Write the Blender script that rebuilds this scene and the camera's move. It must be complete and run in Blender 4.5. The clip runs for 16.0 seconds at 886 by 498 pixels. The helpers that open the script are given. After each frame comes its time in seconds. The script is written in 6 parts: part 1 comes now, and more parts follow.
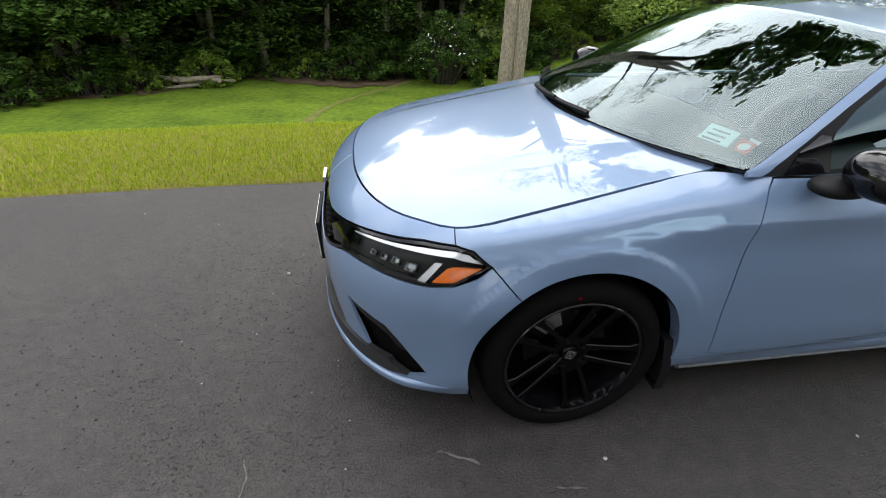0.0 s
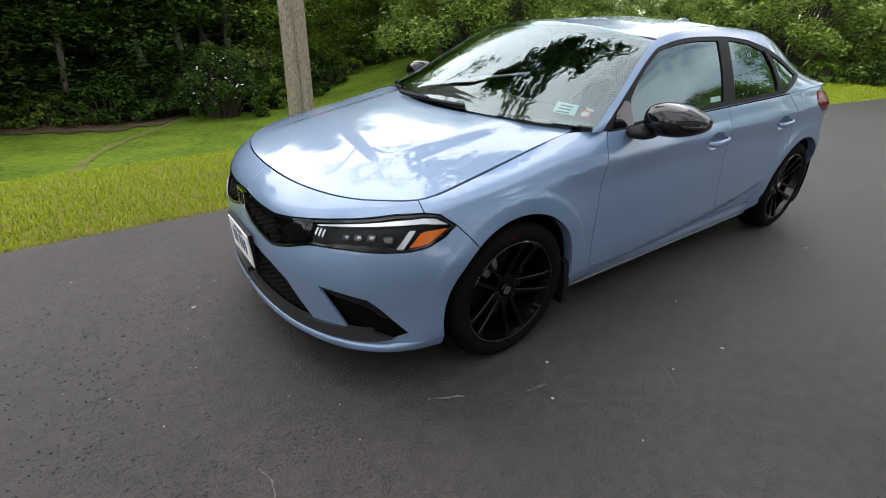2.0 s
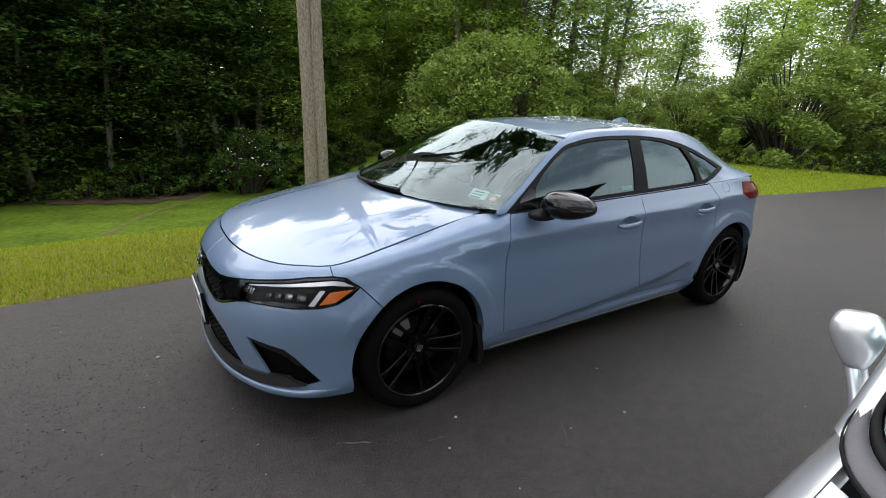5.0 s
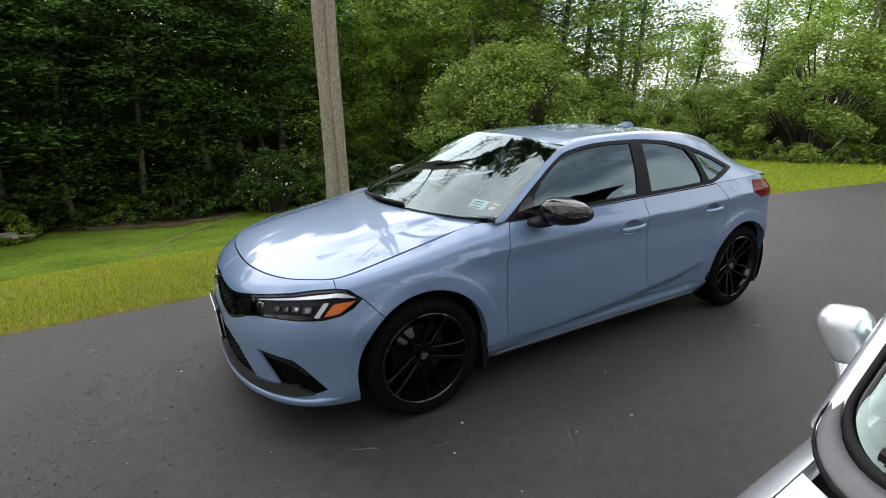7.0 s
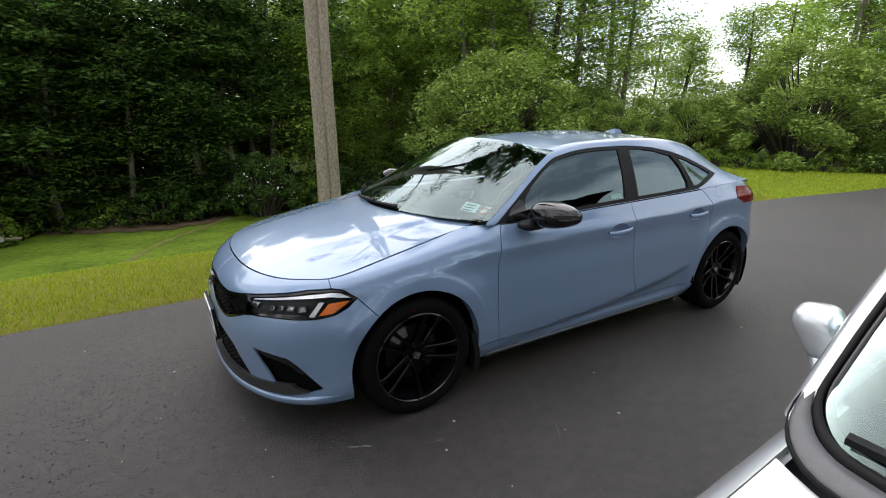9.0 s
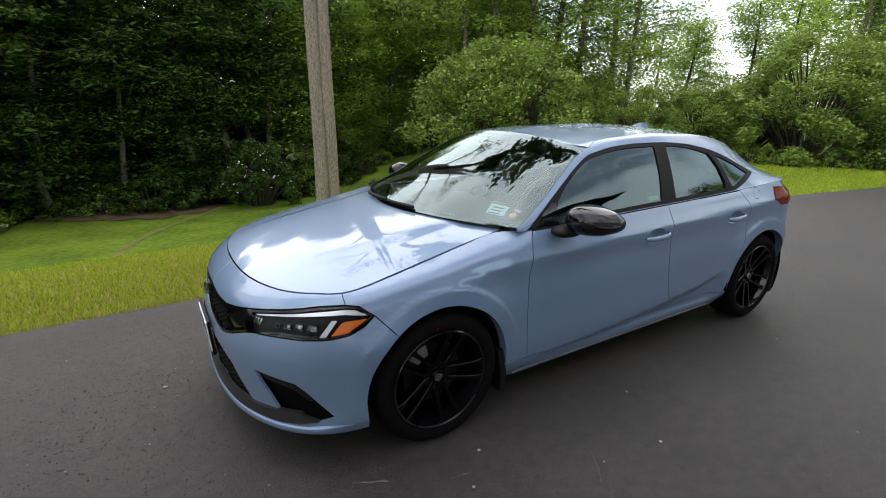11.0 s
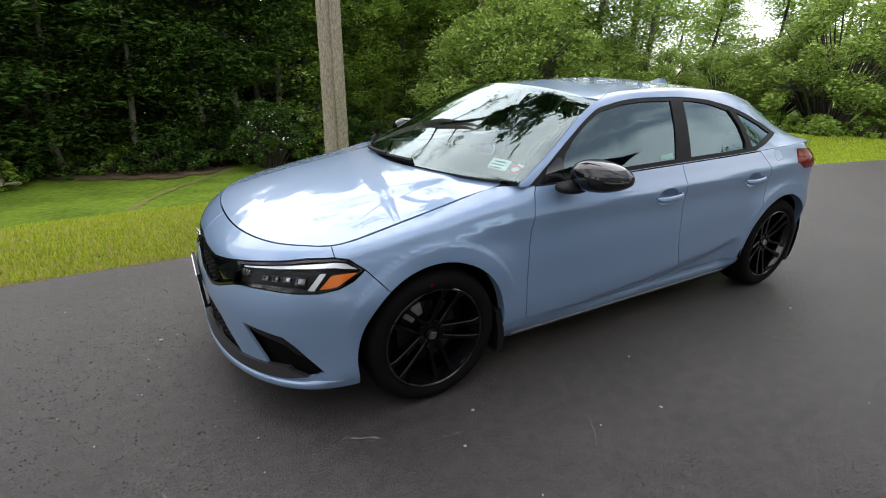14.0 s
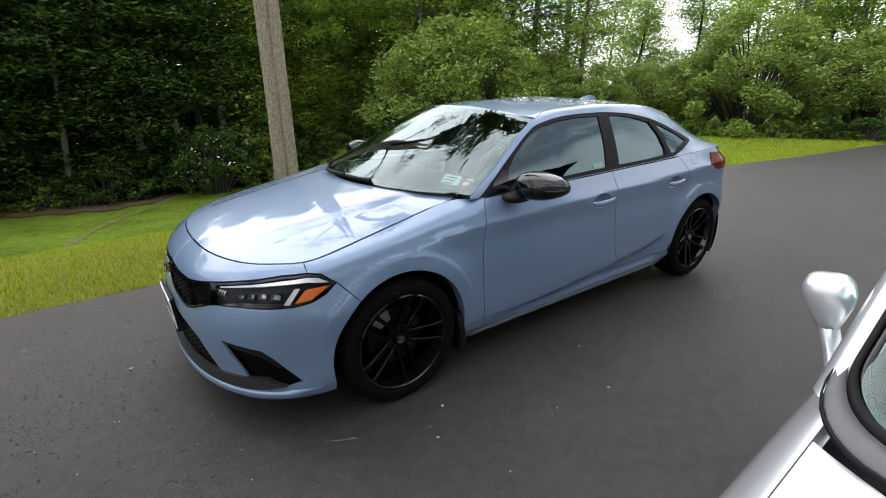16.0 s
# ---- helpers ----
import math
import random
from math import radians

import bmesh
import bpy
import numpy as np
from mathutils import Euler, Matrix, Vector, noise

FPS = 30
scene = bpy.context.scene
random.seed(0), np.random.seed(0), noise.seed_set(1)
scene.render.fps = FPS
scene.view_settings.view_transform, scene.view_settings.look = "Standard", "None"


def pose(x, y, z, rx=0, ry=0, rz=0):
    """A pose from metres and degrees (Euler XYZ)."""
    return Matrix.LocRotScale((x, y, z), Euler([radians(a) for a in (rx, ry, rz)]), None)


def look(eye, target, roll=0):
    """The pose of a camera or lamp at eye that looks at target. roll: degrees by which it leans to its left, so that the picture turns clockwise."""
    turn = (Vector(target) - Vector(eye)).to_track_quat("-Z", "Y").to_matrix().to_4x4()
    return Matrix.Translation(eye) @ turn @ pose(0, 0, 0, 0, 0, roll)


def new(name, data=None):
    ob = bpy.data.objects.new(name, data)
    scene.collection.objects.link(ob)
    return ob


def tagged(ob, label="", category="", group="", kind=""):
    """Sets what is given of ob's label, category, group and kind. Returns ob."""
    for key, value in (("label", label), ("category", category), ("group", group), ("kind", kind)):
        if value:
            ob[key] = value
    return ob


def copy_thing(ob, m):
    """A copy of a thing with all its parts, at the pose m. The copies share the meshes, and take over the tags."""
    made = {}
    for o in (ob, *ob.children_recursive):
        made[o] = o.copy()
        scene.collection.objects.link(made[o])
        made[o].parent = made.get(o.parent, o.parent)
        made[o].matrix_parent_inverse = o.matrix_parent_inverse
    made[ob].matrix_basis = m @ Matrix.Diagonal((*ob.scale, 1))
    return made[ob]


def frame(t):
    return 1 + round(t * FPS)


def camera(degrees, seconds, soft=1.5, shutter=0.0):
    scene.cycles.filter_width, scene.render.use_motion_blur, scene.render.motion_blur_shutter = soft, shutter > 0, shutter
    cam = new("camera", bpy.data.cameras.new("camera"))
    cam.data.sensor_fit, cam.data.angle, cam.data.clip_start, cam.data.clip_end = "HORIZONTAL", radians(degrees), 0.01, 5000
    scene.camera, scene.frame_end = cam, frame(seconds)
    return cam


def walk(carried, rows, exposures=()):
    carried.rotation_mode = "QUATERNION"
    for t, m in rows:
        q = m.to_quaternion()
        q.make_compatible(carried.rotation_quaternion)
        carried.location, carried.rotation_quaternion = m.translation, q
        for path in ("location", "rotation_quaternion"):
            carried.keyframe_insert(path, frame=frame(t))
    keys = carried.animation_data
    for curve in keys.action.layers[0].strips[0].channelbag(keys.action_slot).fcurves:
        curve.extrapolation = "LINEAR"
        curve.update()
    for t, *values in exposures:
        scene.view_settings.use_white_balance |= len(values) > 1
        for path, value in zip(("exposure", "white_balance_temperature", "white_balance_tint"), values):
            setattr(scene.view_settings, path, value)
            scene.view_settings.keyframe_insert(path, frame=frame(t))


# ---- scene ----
cam = camera(85.6, 16.0, 1.0)
PATH = [
    (0, (-0.671, -2.001, 1.455), (-0.360, -0.302, 0.447), 2.28),
    (0.5, (-0.898, -1.887, 1.433), (-0.345, -0.241, 0.442), 2.55),
    (1, (-1.105, -1.885, 1.418), (-0.322, -0.312, 0.462), 2.45),
    (1.5, (-1.273, -1.943, 1.433), (-0.280, -0.482, 0.496), 3.28),
    (2, (-1.302, -2.122, 1.406), (-0.233, -0.686, 0.514), 1.99),
    (2.5, (-1.375, -2.192, 1.417), (-0.260, -0.774, 0.553), 1.54),
    (3, (-1.389, -2.294, 1.422), (-0.244, -0.868, 0.613), 1.32),
    (3.5, (-1.312, -2.493, 1.451), (-0.173, -1.025, 0.712), 1.36),
    (4, (-1.219, -2.652, 1.465), (-0.108, -1.129, 0.797), 1.78),
    (4.5, (-1.152, -2.656, 1.482), (-0.068, -1.095, 0.856), 2.17),
    (5, (-1.080, -2.670, 1.509), (-0.032, -1.077, 0.907), 2.36),
    (7.5, (-1.007, -2.856, 1.530), (-0.050, -1.187, 0.984), -1.09),
    (8, (-1.045, -2.901, 1.513), (-0.070, -1.238, 0.980), -1.08),
    (10.5, (-1.048, -2.609, 1.544), (-0.037, -0.980, 0.976), 0.65),
    (11, (-1.019, -2.519, 1.536), (-0.009, -0.894, 0.955), 0.68),
    (11.5, (-0.940, -2.489, 1.531), (0.049, -0.859, 0.929), 1.04),
    (12, (-0.906, -2.494, 1.517), (0.063, -0.859, 0.896), 1.38),
    (12.5, (-0.909, -2.492, 1.496), (0.043, -0.859, 0.842), 1.74),
    (13, (-0.919, -2.485, 1.468), (0.020, -0.856, 0.786), 1.8),
    (13.5, (-0.924, -2.478, 1.462), (0.012, -0.855, 0.764), 1.7),
    (14, (-0.920, -2.492, 1.452), (0.027, -0.879, 0.743), 1.34),
    (14.5, (-0.874, -2.527, 1.464), (0.115, -0.945, 0.743), -0.32),
    (15, (-0.847, -2.584, 1.486), (0.182, -1.019, 0.785), -0.72),
    (15.5, (-0.895, -2.667, 1.519), (0.203, -1.131, 0.860), -1.05),
    (16, (-1.055, -2.647, 1.498), (0.062, -1.120, 0.850), -0.45),
]
# the film's own exposure drifts as the bright second car comes into view
EXPOSURES = [(0, 1.03, 6500, 12.5), (1, 1.01, 6500, 12.5), (2, 0.89, 6500, 12.5), (3, 0.73, 6500, 12.5), (4, 0.57, 6500, 12.5), (5, 0.60, 6500, 12.5), (8, 0.71, 6500, 12.5), (10.5, 0.61, 6500, 12.5), (11.5, 0.69, 6500, 12.5), (12.5, 0.81, 6500, 12.5), (14.5, 0.95, 6500, 12.5), (16, 0.75, 6500, 12.5)]
walk(cam, [(t, look(eye, target, roll)) for t, eye, target, roll in PATH], EXPOSURES)


# ---- world, sun and exposure ----
world = bpy.data.worlds.new("sky")
scene.world = world
world.use_nodes = True
wn, wl = world.node_tree.nodes, world.node_tree.links
wn.clear()
SUN_EL, SUN_AZ = 40.0, 18.0   # azimuth from +y towards +x
sky = wn.new("ShaderNodeTexSky")
sky.sky_type, sky.sun_disc = "NISHITA", False
sky.sun_elevation, sky.sun_rotation = radians(SUN_EL), radians(SUN_AZ)
sky.air_density, sky.dust_density, sky.ozone_density = 1.0, 0.6, 1.6
w_co = wn.new("ShaderNodeTexCoord")
w_map = wn.new("ShaderNodeMapping")
w_map.inputs["Scale"].default_value = (1.0, 1.0, 2.2)
w_noise = wn.new("ShaderNodeTexNoise")
w_noise.inputs["Scale"].default_value, w_noise.inputs["Detail"].default_value = 2.3, 7.0
w_noise.inputs["Roughness"].default_value = 0.52
w_ramp = wn.new("ShaderNodeValToRGB")
w_ramp.color_ramp.elements[0].position, w_ramp.color_ramp.elements[1].position = 0.42, 0.57
w_ramp.color_ramp.elements[0].color, w_ramp.color_ramp.elements[1].color = (0.30, 0.30, 0.30, 1), (1, 1, 1, 1)
w_mix = wn.new("ShaderNodeMix")
w_mix.data_type = "RGBA"
w_mix.inputs["B"].default_value = (13.2, 13.4, 13.6, 1)
w_bg = wn.new("ShaderNodeBackground")
w_bg.inputs["Strength"].default_value = 0.10
w_out = wn.new("ShaderNodeOutputWorld")
for a, b in ((w_co.outputs["Generated"], w_map.inputs["Vector"]), (w_map.outputs["Vector"], w_noise.inputs["Vector"]),
             (w_noise.outputs["Fac"], w_ramp.inputs["Fac"]), (w_ramp.outputs["Color"], w_mix.inputs["Factor"]),
             (sky.outputs["Color"], w_mix.inputs["A"]), (w_mix.outputs["Result"], w_bg.inputs["Color"]),
             (w_bg.outputs["Background"], w_out.inputs["Surface"])):
    wl.new(a, b)
sun = new("sun", bpy.data.lights.new("sun", "SUN"))
sun.data.energy, sun.data.angle, sun.data.color = 1.95, radians(90), (1.0, 0.97, 0.92)
az, el = radians(SUN_AZ), radians(SUN_EL)
sun.matrix_world = look((0, 0, 0), (-math.sin(az) * math.cos(el), -math.cos(az) * math.cos(el), -math.sin(el))) 
scene.view_settings.exposure = 0.12


# ---- materials ----
def mat(name, base, rough=0.5, metal=0.0, coat=0.0, spec=0.5, vary=0.0, scale=8.0, bump=0.0, bump_scale=60.0, tint=None, detail=6.0, stretch=1.0):
    """A node material with two scales of colour change and a fine relief."""
    m = bpy.data.materials.new(name)
    m.use_nodes = True
    n, l = m.node_tree.nodes, m.node_tree.links
    p = n["Principled BSDF"]
    p.inputs["Base Color"].default_value = (*base, 1)
    p.inputs["Roughness"].default_value, p.inputs["Metallic"].default_value = rough, metal
    p.inputs["Coat Weight"].default_value, p.inputs["Coat Roughness"].default_value = coat, 0.02
    p.inputs["Specular IOR Level"].default_value = spec
    co = n.new("ShaderNodeTexCoord")
    place = co.outputs["Object"]
    if stretch != 1.0:
        mp = n.new("ShaderNodeMapping")
        mp.inputs["Scale"].default_value = (1, 1, stretch)
        l.new(place, mp.inputs["Vector"])
        place = mp.outputs["Vector"]
    if vary:
        big, fine = n.new("ShaderNodeTexNoise"), n.new("ShaderNodeTexNoise")
        big.inputs["Scale"].default_value, fine.inputs["Scale"].default_value = scale, scale * 9
        big.inputs["Detail"].default_value = fine.inputs["Detail"].default_value = detail
        add = n.new("ShaderNodeMath")
        add.operation = "MULTIPLY_ADD"
        add.inputs[1].default_value = 0.5
        half = n.new("ShaderNodeMath")
        half.operation = "MULTIPLY"
        half.inputs[1].default_value = 0.5
        ramp = n.new("ShaderNodeValToRGB")
        ramp.color_ramp.elements[0].position, ramp.color_ramp.elements[1].position = 0.3, 0.7
        dark = [c * (1 - vary) for c in base]
        light = tint or [min(1, c * (1 + vary)) for c in base]
        ramp.color_ramp.elements[0].color, ramp.color_ramp.elements[1].color = (*dark, 1), (*light, 1)
        for t in (big, fine):
            l.new(place, t.inputs["Vector"])
        l.new(fine.outputs["Fac"], half.inputs[0])
        l.new(big.outputs["Fac"], add.inputs[0])
        l.new(half.outputs[0], add.inputs[2])
        l.new(add.outputs[0], ramp.inputs["Fac"])
        l.new(ramp.outputs["Color"], p.inputs["Base Color"])
    if bump:
        t, b = n.new("ShaderNodeTexNoise"), n.new("ShaderNodeBump")
        t.inputs["Scale"].default_value, t.inputs["Detail"].default_value = bump_scale, 8
        b.inputs["Strength"].default_value, b.inputs["Distance"].default_value = bump, 0.01
        l.new(place, t.inputs["Vector"])
        l.new(t.outputs["Fac"], b.inputs["Height"])
        l.new(b.outputs["Normal"], p.inputs["Normal"])
    return m


def glass_mat(name, tint, gloss_rough=0.0, through_share=0.85, sheen=(1, 1, 1)):
    """A thin pane: tinted, see-through, and mirroring by Fresnel."""
    m = bpy.data.materials.new(name)
    m.use_nodes = True
    n, l = m.node_tree.nodes, m.node_tree.links
    n.remove(n["Principled BSDF"])
    tr, gl, mix, fr = (n.new("ShaderNode" + k) for k in ("BsdfTransparent", "BsdfGlossy", "MixShader", "Fresnel"))
    tr.inputs["Color"].default_value = (*tint, 1)
    gl.inputs["Roughness"].default_value = gloss_rough
    gl.inputs["Color"].default_value = (*sheen, 1)
    fr.inputs["IOR"].default_value = through_share
    l.new(fr.outputs[0], mix.inputs[0])
    l.new(tr.outputs[0], mix.inputs[1])
    l.new(gl.outputs[0], mix.inputs[2])
    l.new(mix.outputs[0], n["Material Output"].inputs["Surface"])
    return m


def leaf_mat(name, low, high, gloss=0.35, through_leaf=0.3):
    m = mat(name, low, 0.5)
    n, l = m.node_tree.nodes, m.node_tree.links
    p = n["Principled BSDF"]
    p.inputs["Specular IOR Level"].default_value = gloss
    geo, ramp = n.new("ShaderNodeNewGeometry"), n.new("ShaderNodeValToRGB")
    ramp.color_ramp.elements[0].color, ramp.color_ramp.elements[1].color = (*low, 1), (*high, 1)
    l.new(geo.outputs["Random Per Island"], ramp.inputs["Fac"])
    l.new(ramp.outputs["Color"], p.inputs["Base Color"])
    tl, mix = n.new("ShaderNodeBsdfTranslucent"), n.new("ShaderNodeMixShader")
    mix.inputs[0].default_value = through_leaf
    l.new(ramp.outputs["Color"], tl.inputs["Color"])
    l.new(p.outputs[0], mix.inputs[1])
    l.new(tl.outputs[0], mix.inputs[2])
    l.new(mix.outputs[0], n["Material Output"].inputs["Surface"])
    return m


PAINT = mat("blue_grey_paint", (0.165, 0.243, 0.368), 0.40, 0.32, coat=1.0, vary=0.06, scale=300, spec=0.25)
PAINT.node_tree.nodes["Principled BSDF"].inputs["Coat IOR"].default_value = 1.54
PAINT.node_tree.nodes["Principled BSDF"].inputs["Coat Roughness"].default_value = 0.008
# grey that stands for the asphalt mirrored in the sill's lower face
SILL_REFLECTION = mat("sill_reflection_grey", (0.11, 0.115, 0.125), 0.5, vary=0.2, scale=20)
GLOSS_BLACK = mat("gloss_black_plastic", (0.004, 0.004, 0.005), 0.04, coat=0.30, vary=0.2, scale=5, spec=0.35)
MATT_BLACK = mat("textured_black_plastic", (0.007, 0.007, 0.0075), 0.55, spec=0.15, vary=0.2, scale=40, bump=0.15, bump_scale=600)
# black plastic with the shade of recesses and gaps put into its colour
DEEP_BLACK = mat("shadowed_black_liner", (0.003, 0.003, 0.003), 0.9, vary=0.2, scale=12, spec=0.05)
RUBBER = mat("tyre_rubber", (0.0045, 0.0042, 0.0042), 0.85, spec=0.06, vary=0.25, scale=30, bump=0.15, bump_scale=300)
WHEEL_BLACK = mat("gloss_black_alloy", (0.0015, 0.0015, 0.0017), 0.07, 0.0, spec=0.10, coat=0.16, vary=0.15, scale=9)
CHROME = mat("chrome", (0.75, 0.76, 0.78), 0.08, 1.0, vary=0.05, scale=20)
STEEL = mat("brushed_steel", (0.42, 0.42, 0.43), 0.32, 1.0, vary=0.25, scale=60)
STEEL_DIM = mat("dull_disc_steel", (0.045, 0.045, 0.047), 0.45, 1.0, vary=0.25, scale=60)
LAMP_WHITE = mat("light_guide", (0.72, 0.74, 0.76), 0.12, 0.3, coat=1.0, vary=0.05, scale=20)
AMBER = mat("amber_reflector", (0.75, 0.17, 0.01), 0.18, coat=1.0, vary=0.15, scale=90)
RED_LENS = mat("red_lens", (0.13, 0.002, 0.003), 0.08, coat=0.0, spec=0.25, vary=0.2, scale=25)
LENS_GLASS = glass_mat("clear_lens", (0.94, 0.95, 0.96), 0.0, 1.16)
WIND_GLASS = glass_mat("windscreen_glass", (0.62, 0.72, 0.68), 0.0, 1.80, (0.80, 0.96, 1.0))
SILVER_GLASS = glass_mat("pale_green_glass", (0.55, 0.72, 0.68), 0.0, 1.55, (0.80, 0.98, 0.96))
SIDE_GLASS = glass_mat("tinted_side_glass", (0.06, 0.10, 0.105), 0.0, 1.85, (0.70, 0.93, 0.98))
TRIM_DARK = mat("dark_interior_plastic", (0.115, 0.100, 0.088), 0.7, vary=0.2, scale=30, bump=0.1, bump_scale=400)
SEAT_CLOTH = mat("black_seat_cloth", (0.025, 0.025, 0.027), 0.9, vary=0.25, scale=50, bump=0.2, bump_scale=500)
SILVER = mat("silver_paint", (0.74, 0.75, 0.77), 0.28, 0.65, coat=1.0, vary=0.05, scale=300)
PLATE_WHITE = mat("white_plate", (0.78, 0.78, 0.78), 0.35, vary=0.05, scale=30)
INK = mat("dark_ink", (0.03, 0.05, 0.10), 0.5, vary=0.1, scale=30)
STICKER_TEAL = mat("pale_teal_paper", (0.62, 0.80, 0.80), 0.5, vary=0.06, scale=60)
STICKER_RED = mat("orange_red_paper", (0.70, 0.11, 0.05), 0.5, vary=0.1, scale=60)
STICKER_GREEN = mat("green_paper", (0.20, 0.36, 0.31), 0.5, vary=0.1, scale=60)
BARK = mat("grey_bark", (0.31, 0.265, 0.215), 0.9, vary=0.75, scale=34, bump=1.0, bump_scale=110, stretch=0.40, spec=0.08)
BARK_PALE = mat("pale_bark", (0.17, 0.15, 0.125), 0.9, vary=0.4, scale=6, bump=0.6, bump_scale=25, spec=0.1)
BARK_DARK = mat("dark_bark", (0.07, 0.06, 0.05), 0.9, vary=0.4, scale=6, bump=0.6, bump_scale=25)
# the wood's deep shade is put into this leaf colour; broad_leaf is the lit one
LEAF_SHADED = leaf_mat("shaded_leaf", (0.014, 0.036, 0.009), (0.150, 0.265, 0.053), 0.15, 0.5)
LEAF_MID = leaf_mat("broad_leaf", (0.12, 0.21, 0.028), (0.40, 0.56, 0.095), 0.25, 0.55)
LEAF_BUSH = leaf_mat("olive_leaf", (0.150, 0.228, 0.040), (0.350, 0.470, 0.105), 0.25, 0.30)


# ---- mesh helpers ----
def mesh_object(name, verts, faces, material, parent=None, label="", normals=None, smooth=True, uvw=None):
    me = bpy.data.meshes.new(name)
    me.from_pydata([tuple(v) for v in verts], [], [tuple(f) for f in faces])
    me.materials.append(material)
    if smooth:
        me.polygons.foreach_set("use_smooth", [True] * len(me.polygons))
    if normals is not None:
        me.normals_split_custom_set_from_vertices([tuple(n) for n in normals])
    me.update()
    ob = new(name, me)
    if parent is not None:
        ob.parent = parent
    if label:
        tagged(ob, label)
    return ob


def part(name, bm, material, parent=None, label="", smooth=True, sharp=35):
    me = bpy.data.meshes.new(name)
    bmesh.ops.recalc_face_normals(bm, faces=bm.faces)
    bm.to_mesh(me)
    bm.free()
    me.materials.append(material)
    if smooth:
        me.polygons.foreach_set("use_smooth", [True] * len(me.polygons))
        me.set_sharp_from_angle(angle=radians(sharp))
    ob = new(name, me)
    if parent is not None:
        ob.parent = parent
    if label:
        tagged(ob, label)
    return ob


def thing(name, label, category, m=None, group="", kind=""):
    ob = new(name)
    ob.empty_display_size = 0.1
    if m is not None:
        ob.matrix_world = m
    return tagged(ob, label, category, group, kind)


def curve1(knots):
    """A smooth curve through (x, value) knots, with no overshoot."""
    xs, ys = np.array(knots, float).T
    h, d = np.diff(xs), np.diff(ys) / np.diff(xs)
    m = np.zeros(len(xs))
    m[0], m[-1] = d[0], d[-1]
    for i in range(1, len(xs) - 1):
        if d[i - 1] * d[i] > 0:
            w1, w2 = 2 * h[i] + h[i - 1], h[i] + 2 * h[i - 1]
            m[i] = (w1 + w2) / (w1 / d[i - 1] + w2 / d[i])

    def value(x):
        x = np.asarray(x, float)
        i = np.clip(np.searchsorted(xs, x) - 1, 0, len(xs) - 2)
        t = np.clip((x - xs[i]) / h[i], 0, 1)
        return (ys[i] * (1 + 2 * t) * (1 - t) ** 2 + h[i] * m[i] * t * (1 - t) ** 2 + ys[i + 1] * t * t * (3 - 2 * t) + h[i] * m[i + 1] * t * t * (t - 1))
    return value


def step(a, b, x):
    t = np.clip((np.asarray(x, float) - a) / (b - a), 0, 1)
    return t * t * (3 - 2 * t)


def inside(poly, p):
    poly, p = np.asarray(poly, float), np.asarray(p, float)
    a, b = poly, np.roll(poly, -1, 0)
    ok = np.zeros(len(p), bool)
    for (x0, y0), (x1, y1) in zip(a, b):
        if y0 != y1:
            ok ^= ((y0 > p[:, 1]) != (y1 > p[:, 1])) & (p[:, 0] < (x1 - x0) * (p[:, 1] - y0) / (y1 - y0) + x0)
    return ok


def border_distance(poly, p):
    poly = np.asarray(poly, float)
    best = np.full(len(p), 9.0)
    for a, b in zip(poly, np.roll(poly, -1, 0)):
        d = b - a
        t = np.clip(((p - a) @ d) / max(d @ d, 1e-12), 0, 1)
        best = np.minimum(best, np.linalg.norm(p - a - t[:, None] * d, axis=1))
    return best


def resample(poly, size):
    out = []
    for a, b in zip(np.asarray(poly, float), np.roll(np.asarray(poly, float), -1, 0)):
        k = max(1, int(np.ceil(np.linalg.norm(b - a) / size)))
        out += [a + (b - a) * i / k for i in range(k)]
    return np.array(out)


def rounded(poly, r=0.02, k=4):
    """The outline with its corners cut round."""
    p = np.asarray(poly, float)
    out = []
    for a, b, c in zip(np.roll(p, 1, 0), p, np.roll(p, -1, 0)):
        u, v = a - b, c - b
        ru, rv = min(r, 0.45 * np.linalg.norm(u)), min(r, 0.45 * np.linalg.norm(v))
        s, e = b + u / np.linalg.norm(u) * ru, b + v / np.linalg.norm(v) * rv
        out += [(1 - t) ** 2 * s + 2 * t * (1 - t) * b + t * t * e for t in np.linspace(0, 1, k + 1)]
    return np.array(out)


